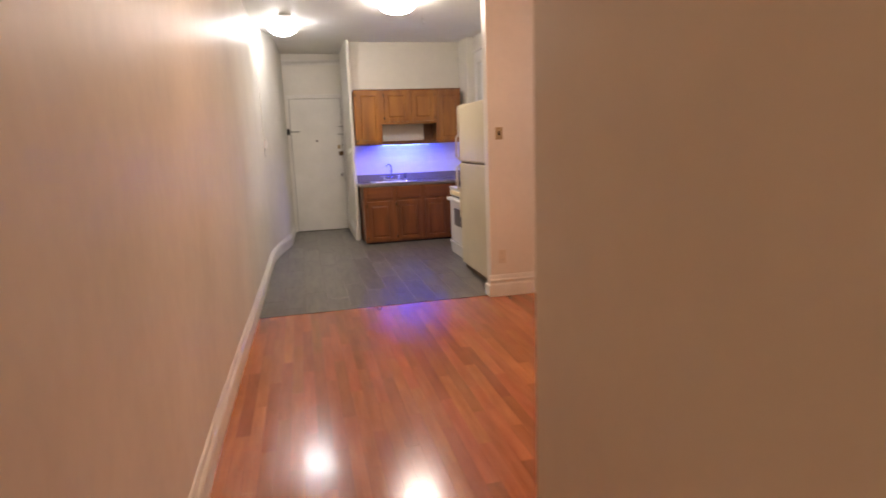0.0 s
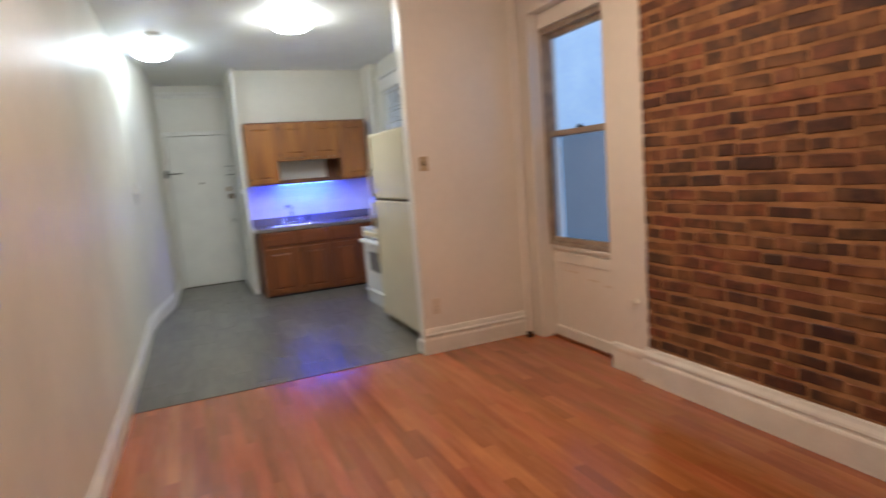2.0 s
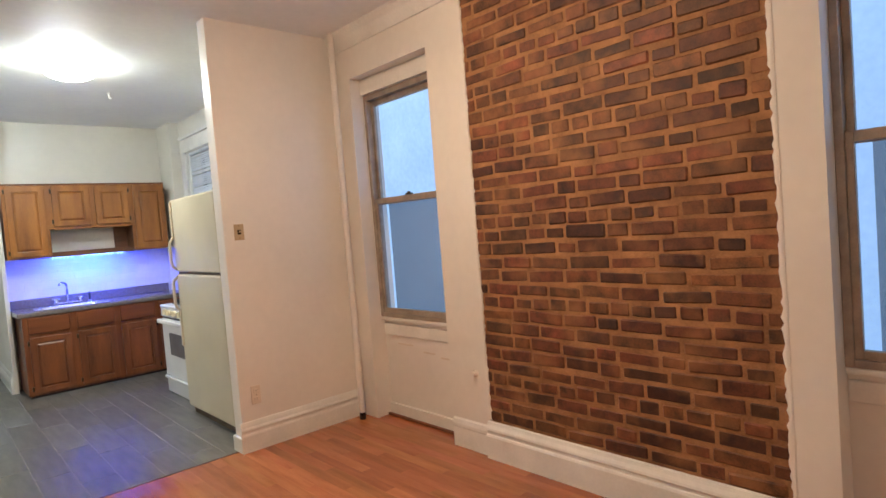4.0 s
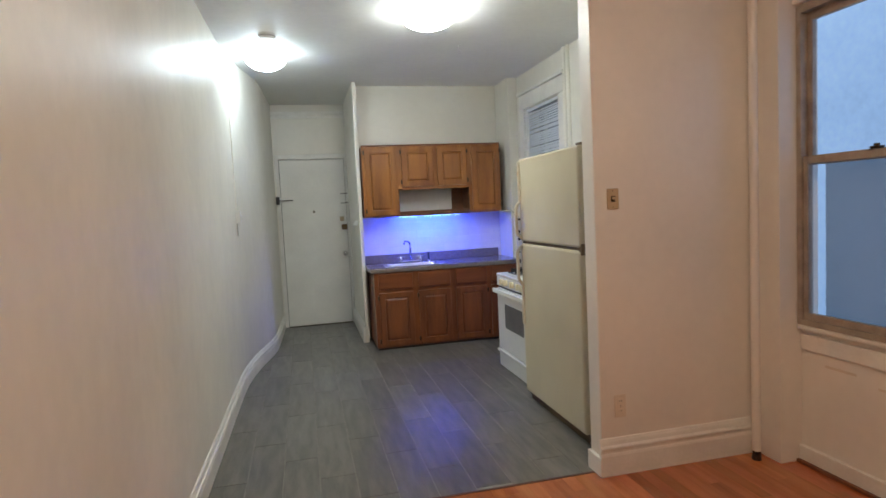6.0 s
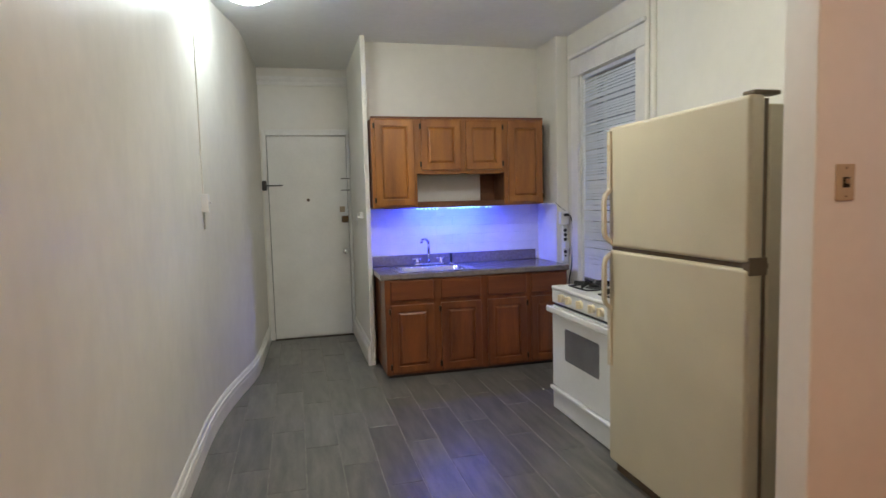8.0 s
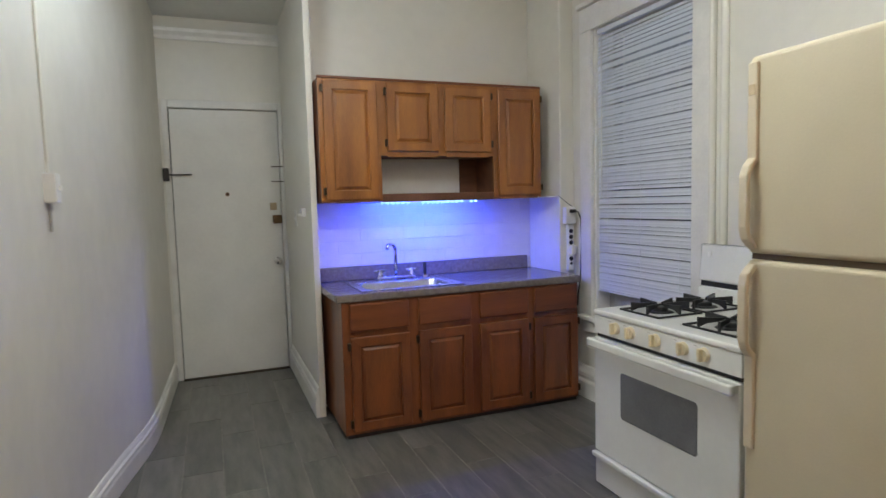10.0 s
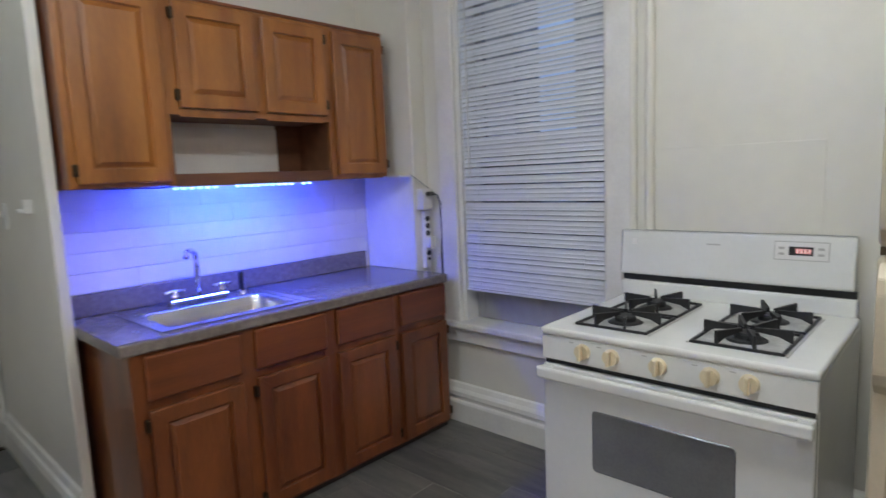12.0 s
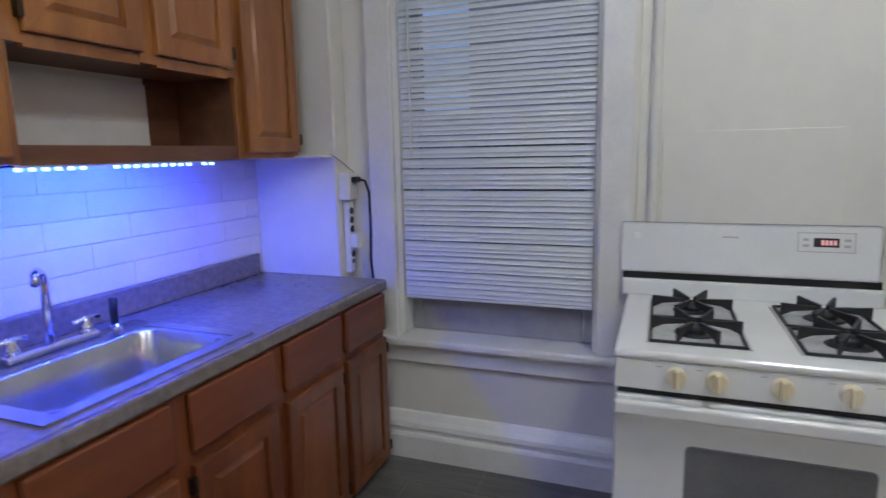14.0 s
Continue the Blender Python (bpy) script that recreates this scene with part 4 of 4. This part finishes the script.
for y0, y1 in ((8.290, 8.555), (7.912, 8.178)):
    well = bmesh.new()
    zt = 0.8315
    vs = [loop_rect(well, 2.165 + i, 2.665 - i, y0 + i, y1 - i, z, 0.03) for i, z in ((0.0, zt), (0.006, zt + 0.002), (0.014, zt - 0.0), (0.03, zt + 0.0005))]
    for a, b in zip(vs, vs[1:]):
        for k in range(len(a)):
            q = (k + 1) % len(a)
            well.faces.new((a[k], a[q], b[q], b[k]))
    well.faces.new(vs[-1])
    bmesh.ops.recalc_face_normals(well, faces=well.faces)
    part("burner_well", well, WELL, sv, "grey enamel burner well")
    part("well_edge", sweep(bmesh.new(), [(2.165, y0), (2.665, y0)], [(0, zt), (0.004, zt), (0.004, zt + 0.0025), (0, zt + 0.0025)]), GREYPL, sv)
    part("well_edge", sweep(bmesh.new(), [(2.165, y1 - 0.004), (2.665, y1 - 0.004)], [(0, zt), (0.004, zt), (0.004, zt + 0.0025), (0, zt + 0.0025)]), GREYPL, sv)
    for xc in (2.285, 2.540):
        yc = (y0 + y1) / 2
        bn = bmesh.new()
        lathe(bn, (xc, yc, zt), [(0.058, 0.001), (0.05, 0.006), (0.034, 0.008), (0.034, 0.02), (0.03, 0.026), (0.006, 0.027)], 24)
        part("burner", bn, IRON, sv, "black gas burner cap")
        gr = bmesh.new()
        hx, hy = 0.118, 0.124
        ring(gr, (xc - hx, xc + hx, yc - hy, yc + hy), (xc - hx + 0.007, xc + hx - 0.007, yc - hy + 0.007, yc + hy - 0.007), zt + 0.001, zt + 0.009, lambda u, v, d: (u, v, d))
        for deg in (24, -24, 90, -90, 156, -156):
            a = radians(deg)
            ux, uy = math.cos(a), math.sin(a)
            ro = min(hx / max(abs(ux), 1e-6), hy / max(abs(uy), 1e-6)) - 0.003
            ri = 0.024
            lo_, hi_ = [], []
            for r, b0, b1 in ((ro, 0.006, 0.046), (ro * 0.72, 0.022, 0.044), (ri, 0.030, 0.041)):
                for sgn in (-1, 1):
                    px, py = xc + ux * r - uy * 0.0045 * sgn, yc + uy * r + ux * 0.0045 * sgn
                    lo_.append(gr.verts.new((px, py, zt + b0)))
                    hi_.append(gr.verts.new((px, py, zt + b1)))
            for k in (0, 2):
                gr.faces.new((hi_[k], hi_[k + 1], hi_[k + 3], hi_[k + 2]))
                gr.faces.new((lo_[k], lo_[k + 2], lo_[k + 3], lo_[k + 1]))
                gr.faces.new((lo_[k], hi_[k], hi_[k + 2], lo_[k + 2]))
                gr.faces.new((lo_[k + 1], lo_[k + 3], hi_[k + 3], hi_[k + 1]))
            gr.faces.new((lo_[0], lo_[1], hi_[1], hi_[0]))
            gr.faces.new((lo_[4], hi_[4], hi_[5], lo_[5]))
        bmesh.ops.recalc_face_normals(gr, faces=gr.faces)
        part("grate", gr, IRON, sv, "black cast-iron pan grate")

# ---- refrigerator ----
FY0, FY1, FX, FZ = 6.79, 7.715, 1.975, 1.742
fg = thing("refrigerator", (2.36, (FY0 + FY1) / 2, 0), "almond top-freezer refrigerator with textured doors", "refrigerator")
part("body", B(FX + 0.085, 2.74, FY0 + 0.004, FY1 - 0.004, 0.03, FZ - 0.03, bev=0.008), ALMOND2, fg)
part("gasket", B(FX + 0.066, FX + 0.0855, FY0 + 0.012, FY1 - 0.012, 0.08, FZ - 0.012), GASKET, fg, "brown door gasket")
f1 = part("freezer_door", B(FX, FX + 0.066, FY0, FY1, 1.160, FZ, bev=0.016, seg=4), ALMOND, fg)
f2 = part("door", B(FX, FX + 0.066, FY0, FY1, 0.065, 1.142, bev=0.016, seg=4), ALMOND, fg)
part("gap_strip", B(FX + 0.02, FX + 0.09, FY0 + 0.004, FY1 - 0.004, 1.142, 1.160), GASKET, fg, "dark brown strip between the doors")
part("kick_grille", B(FX + 0.04, FX + 0.1, FY0 + 0.01, FY1 - 0.01, 0.0, 0.06, bev=0.003), GASKET, fg, "dark kick grille")
hc = bmesh.new()
box(hc, FX + 0.02, FX + 0.13, FY0 + 0.005, FY0 + 0.06, FZ - 0.0, FZ + 0.016, 0.004)
part("hinge_cover", hc, GASKET, fg, "brown hinge cover on top")
part("hinge", B(FX + 0.005, FX + 0.08, FY0 - 0.004, FY0 + 0.03, 1.118, 1.182, bev=0.004), GASKET, fg, "dark middle hinge")
for f, s, z0, z1, ze in ((f1, 1, 1.178, 1.43, FZ - 0.02), (f2, -1, 1.125, 0.86, 0.56)):
    hd = bmesh.new()
    yh = FY1 - 0.022
    pts = [(FX + 0.002, yh, z0), (FX - 0.030, yh, z0 + s * 0.03), (FX - 0.036, yh, z0 + s * 0.06), (FX - 0.036, yh, z1 - s * 0.04), (FX - 0.028, yh, z1 - s * 0.015), (FX - 0.004, yh, z1 + s * 0.01)]
    rows_ = []
    for k, p in enumerate(pts):
        d = (Vector(pts[min(k + 1, 5)]) - Vector(pts[max(k - 1, 0)])).normalized()
        n = Vector((-d.z, 0, d.x)) * 0.008
        rows_.append([hd.verts.new(Vector(p) + n * sn + Vector((0, sy * 0.015, 0))) for sn, sy in ((1, 1), (1, -1), (-1, -1), (-1, 1))])
    for ra, rb in zip(rows_, rows_[1:]):
        for k in range(4):
            hd.faces.new((ra[k], ra[(k + 1) % 4], rb[(k + 1) % 4], rb[k]))
    hd.faces.new(rows_[0][::-1])
    hd.faces.new(rows_[-1])
    bmesh.ops.recalc_face_normals(hd, faces=hd.faces)
    bmesh.ops.bevel(hd, geom=hd.edges[:], offset=0.0025, segments=2, affect="EDGES")
    part("handle_strip", B(FX - 0.012, FX + 0.002, yh - 0.016, yh + 0.016, min(z1, ze), max(z1, ze), bev=0.004), HANDLE, f, "cream plastic edge strip")
    part("handle", hd, HANDLE, f, "long cream plastic handle")

part("badge", B(FX - 0.0145, FX - 0.0118, FY1 - 0.034, FY1 - 0.012, FZ - 0.115, FZ - 0.085, bev=0.001), PLATE, f1, "small square beige badge")

# ---- wall fittings ----
def wall_plate(name, label, x0, x1, z0, z1, y, slots, cover):
    w = thing(name, ((x0 + x1) / 2, y, (z0 + z1) / 2), label, name.replace("_", " "))
    part("cover_plate", B(x0, x1, y - 0.007, y, z0, z1, bev=0.003), cover, w)
    xc, zc = (x0 + x1) / 2, (z0 + z1) / 2
    if slots:
        for dz in (-0.027, 0.027):
            o = part("socket", B(xc - 0.017, xc + 0.017, y - 0.010, y - 0.0065, zc + dz - 0.014, zc + dz + 0.014, bev=0.002), cover, w)
            for dx in (-0.006, 0.006):
                part("slot", B(xc + dx - 0.001, xc + dx + 0.001, y - 0.0106, y - 0.0098, zc + dz - 0.003, zc + dz + 0.006), BLACK, o)
    else:
        o = part("toggle", B(xc - 0.012, xc + 0.012, y - 0.0095, y - 0.0065, zc - 0.015, zc + 0.015, bev=0.001), HINGE, w, "dark toggle slot")
        part("lever", B(xc - 0.005, xc + 0.005, y - 0.022, y - 0.009, zc - 0.004, zc + 0.010, bev=0.002), PLATE, o)
    for dz in (-0.04, 0.04) if not slots else (0.0,):
        part("screw", cyl(bmesh.new(), (xc, y - 0.007, zc + dz), (xc, y - 0.0085, zc + dz), 0.003, seg=8), BRASS, w)


wall_plate("light_switch", "ivory light switch plate on the partition wall", 1.955, 2.02, 1.378, 1.482, YP0, False, PLATE)
wall_plate("wall_outlet", "ivory double outlet low on the partition wall", 1.965, 2.03, 0.298, 0.418, YP0, True, PALEPL)

# surface wire and switch box on the long wall
ys = 8.96
xw = long_x(ys)
sw = thing("surface_switch", (xw, ys, 1.4), "cream surface switch box with a wire running down the wall", "switch")
part("box", B(xw - 0.006, xw + 0.038, ys - 0.036, ys + 0.036, 1.375, 1.485, bev=0.005), WHITEPL, sw)
part("lever", B(xw + 0.038, xw + 0.05, ys - 0.005, ys + 0.005, 1.42, 1.44, bev=0.002), WHITEPL, sw)
part("wire", tube(bmesh.new(), [(xw + 0.006, ys, 1.485), (xw + 0.006, ys + 0.003, 1.8), (xw + 0.006, ys - 0.003, 2.2), (xw + 0.006, ys, H)], 0.0055, 8), PAINT, sw, "painted wire channel")
part("wire", tube(bmesh.new(), [(xw + 0.006, ys, 1.375), (xw + 0.006, ys, 1.27)], 0.005, 8), GREYPL, sw)

hs = thing("light_switch", (XH, 10.75, 1.25), "small ivory switch on the hall wall", "light switch")
part("cover_plate", B(XH - 0.007, XH, 10.715, 10.785, 1.195, 1.31, bev=0.003), WHITEPL, hs)
part("lever", B(XH - 0.018, XH - 0.006, 10.745, 10.755, 1.245, 1.262, bev=0.002), WHITEPL, hs)
hk = thing("wall_hook", (XH, 10.29, 1.30), "small white plastic fitting at the tile edge", "hook")
part("plate", B(XH - 0.03, XH, YB + 0.01, YB + 0.06, 1.27, 1.325, bev=0.004), WHITEPL, hk)
part("peg", B(XH - 0.05, XH - 0.029, YB + 0.025, YB + 0.045, 1.275, 1.29, bev=0.003), WHITEPL, hk)

# power strip and plug on the chase
yc = 9.83
bx = thing("outlet_box", (2.74, yc, 1.23), "white surface outlet box with a black plug", "outlet")
part("box", B(2.712, 2.79, yc - 0.05, yc, 1.17, 1.285, bev=0.005), WHITEPL, bx)
plug = part("plug", B(2.735, 2.775, yc - 0.078, yc - 0.05, 1.245, 1.268, bev=0.005), BLACK, bx, "black plug")
part("cable", tube(bmesh.new(), [(2.757, yc - 0.076, 1.257), (2.775, yc - 0.095, 1.25), (2.79, yc - 0.105, 1.20), (2.795, yc - 0.105, 1.05), (2.79, yc - 0.10, 0.90), (2.772, yc - 0.12, 0.80), (2.752, yc - 0.12, 0.70), (2.748, yc - 0.118, 0.62)], 0.0055, 8), BLACK, plug, "black power cable", smooth=True)
pw = thing("power_strip", (2.76, yc, 0.86), "white power strip hanging upright on the wall", "power strip")
part("body", B(2.738, 2.785, yc - 0.03, yc - 0.001, 0.845, 1.165, bev=0.006), WHITEPL, pw)
for k, z in enumerate((1.12, 1.08, 1.04, 0.93)):
    part("socket", cyl(bmesh.new(), (2.761, yc - 0.029, z), (2.761, yc - 0.0325, z), 0.0155), BLACK, pw, "dark socket")
part("rocker", B(2.752, 2.77, yc - 0.034, yc - 0.029, 0.888, 0.905, bev=0.002), BLACK, pw, "black rocker switch")
part("adapter", B(2.742, 2.785, yc - 0.065, yc - 0.029, 0.96, 1.02, bev=0.004), WHITEPL, pw, "white plug-in adapter")
part("cable", tube(bmesh.new(), [(2.765, yc - 0.06, 0.96), (2.77, yc - 0.07, 0.90), (2.765, yc - 0.075, 0.84), (2.76, yc - 0.13, 0.70), (2.765, yc - 0.13, 0.5), (2.748, yc - 0.12, 0.44)], 0.003, 6), WHITEPL, pw, "thin white cable", smooth=True)
ld = solid("tile_ledge", B(2.60, 2.70, 9.84, 10.22, 1.352, 1.362, bev=0.002), TRIM, "thin white ledge strip above the side tiles", "ledge")
solid("loose_wire", tube(bmesh.new(), [(2.695, 9.85, 1.365), (2.70, 9.81, 1.34), (2.74, 9.785, 1.30), (2.755, 9.775, 1.287)], 0.002, 6), BLACK, "thin dark wire hanging from the ledge", "cable", smooth=True)
solid("pipe_stub", cyl(bmesh.new(), (XR - 0.0, 5.20, 0.48), (XR - 0.035, 5.20, 0.48), 0.018, 0.014), PARTITION, "painted pipe stub on the wall beside the window", "pipe")

# ---- pieces ----
# splash tiles
splash = setting("wall_splash", B(1.0895, 2.70, YB - 0.006, YB - 0.0005, 0.84, 1.352), WGROUT, "white tiled splashback lit by the blue strip", "splashback")
meshes = {}


def piece(name, parent, x0, x1, y0, y1, z0, z1, material, bev, tilt=None):
    """One block; alike blocks share a mesh."""
    key = (name, round(x1 - x0, 3), round(y1 - y0, 3), round(z1 - z0, 3))
    if key not in meshes:
        bm = bmesh.new()
        hx, hy, hz = (x1 - x0) / 2, (y1 - y0) / 2, (z1 - z0) / 2
        box(bm, -hx, hx, -hy, hy, -hz, hz, bev, 1)
        meshes[key] = finish(name, bm, material)
    o = new(name, meshes[key])
    o.parent = parent
    o.location = ((x0 + x1) / 2, (y0 + y1) / 2, (z0 + z1) / 2)
    if tilt:
        o.rotation_euler = tilt
    return o


th, tw = 0.0835, 0.305
for r in range(5):
    z0 = 0.932 + r * th
    x = 1.0905 - (tw / 2 if r % 2 else 0)
    while x < 2.695:
        a, b = max(x, 1.0905), min(x + tw - 0.0007, 2.698)
        if b - a > 0.03:
            piece("tile", splash, a, b, YB - 0.012 + random.uniform(-0.0006, 0.0006), YB - 0.0055, z0, z0 + th - 0.002, SPLASH, 0.0009)
        x += tw
side = setting("wall_side_splash", B(2.693, 2.6995, 9.832, YB - 0.013, 0.837, 1.352, bev=0.001), SPLASH, "smooth white side panel beside the worktop", "splashback")

# kitchen floor tiles, laid lengthwise
kfloor = setting("floor_kitchen", B(-0.3, 3.0, 6.50, YD + 0.14, -0.0118, -0.0025), GROUT, "grey wood-look plank tile floor", "floor")
pw_, pl = 0.192, 0.78
col = 0
x = -0.303
while x < 2.84:
    y = 6.503 - (col * 0.37 % 1.0) * pl
    while y < YD + 0.1:
        a, b = max(y, 6.503), min(y + pl - 0.004, YD + 0.13)
        if b - a > 0.03:
            piece("tile", kfloor, x, x + pw_ - 0.005, a, b, -0.011, -0.0002 + random.uniform(-0.0004, 0.0), TILEFL, 0.0012)
        y += pl
    x += pw_
    col += 1
setting("trim", B(-0.2, 1.87, 6.488, 6.503, -0.008, 0.0025, bev=0.001), SUBFL, "thin seam strip between laminate and tile", "threshold")

# living-room floor boards
lfloor = setting("floor_living", B(-0.3, 3.0, -1.1, 6.49, -0.0118, -0.006), SUBFL, "glossy orange-red laminate floor", "floor")
bwid, blen = 0.0655, 0.82
x, col = -0.22, 0
near, far = [], bmesh.new()
while x < 2.96:
    y = -1.1 - ((col * 0.618) % 1.0) * blen
    while y < 6.488:
        a, b = max(y, -1.1), min(y + blen - 0.0008, 6.487)
        if b - a > 0.03:
            if 3.0 < (a + b) / 2 and x > 0.0 or (a > 4.2):
                near.append((x, a, b))
            else:
                box(far, x, x + bwid - 0.0006, a, b, -0.010, -0.0002)
        y += blen
    x += bwid
    col += 1
for x, a, b in near:
    piece("board", lfloor, x, x + bwid - 0.0006, a, b, -0.010, -0.0002, WOODFL, 0.0)
ob = new("boards", finish("boards", far, WOODFL))
ob.parent = lfloor
tagged(ob, kind="stuff")

# bricks of the exposed wall
z, row = BZ + 0.004, 0
while z < H - 0.01:
    y = BY0 - random.uniform(0.0, 0.22)
    header = row % 6 == 3
    while y < BY1:
        ln = random.choice((0.100, 0.110) if header else (0.19, 0.205, 0.215, 0.225, 0.11))
        a, b = max(y, BY0 + 0.001), min(y + ln, BY1 - 0.001)
        if b - a > 0.035:
            hgt = min(random.choice((0.055, 0.060, 0.064, 0.067)), H - 0.002 - z)
            o = piece("brick", mortar, XR + 0.001, XR + 0.05, a, b, z, z + hgt, BRICK, 0.008, tilt=(radians(random.uniform(-2.4, 2.4)), radians(random.uniform(-0.8, 0.8)), radians(random.uniform(-0.5, 0.5))))
            o.location.x += random.uniform(-0.0035, 0.0012)
            o.location.z += random.uniform(-0.004, 0.004)
        y += ln + random.uniform(0.007, 0.013)
    z += 0.0742
    row += 1

# ragged plaster edges beside the bricks
for ye, sg in ((BY1, -1), (BY0, 1)):
    eb = bmesh.new()
    rows_e = []
    for k in range(131):
        ze = BZ + (H - 0.01 - BZ) * k / 130
        yo, yi = ye - sg * 0.012, ye + sg * random.uniform(0.001, 0.014)
        rows_e.append([eb.verts.new(p) for p in ((XR - 0.003, yo, ze), (XR - 0.004, (yo + yi) / 2, ze), (XR - 0.002, yi, ze), (XR + 0.012, yi, ze), (XR + 0.012, yo, ze))])
    for ra, rb in zip(rows_e, rows_e[1:]):
        for k in range(5):
            eb.faces.new((ra[k], ra[(k + 1) % 5], rb[(k + 1) % 5], rb[k]))
    eb.faces.new(rows_e[0])
    eb.faces.new(rows_e[-1][::-1])
    bmesh.ops.recalc_face_normals(eb, faces=eb.faces)
    setting("trim", eb, PARTITION, "ragged cream plaster edge beside the brick wall", "plaster edge")
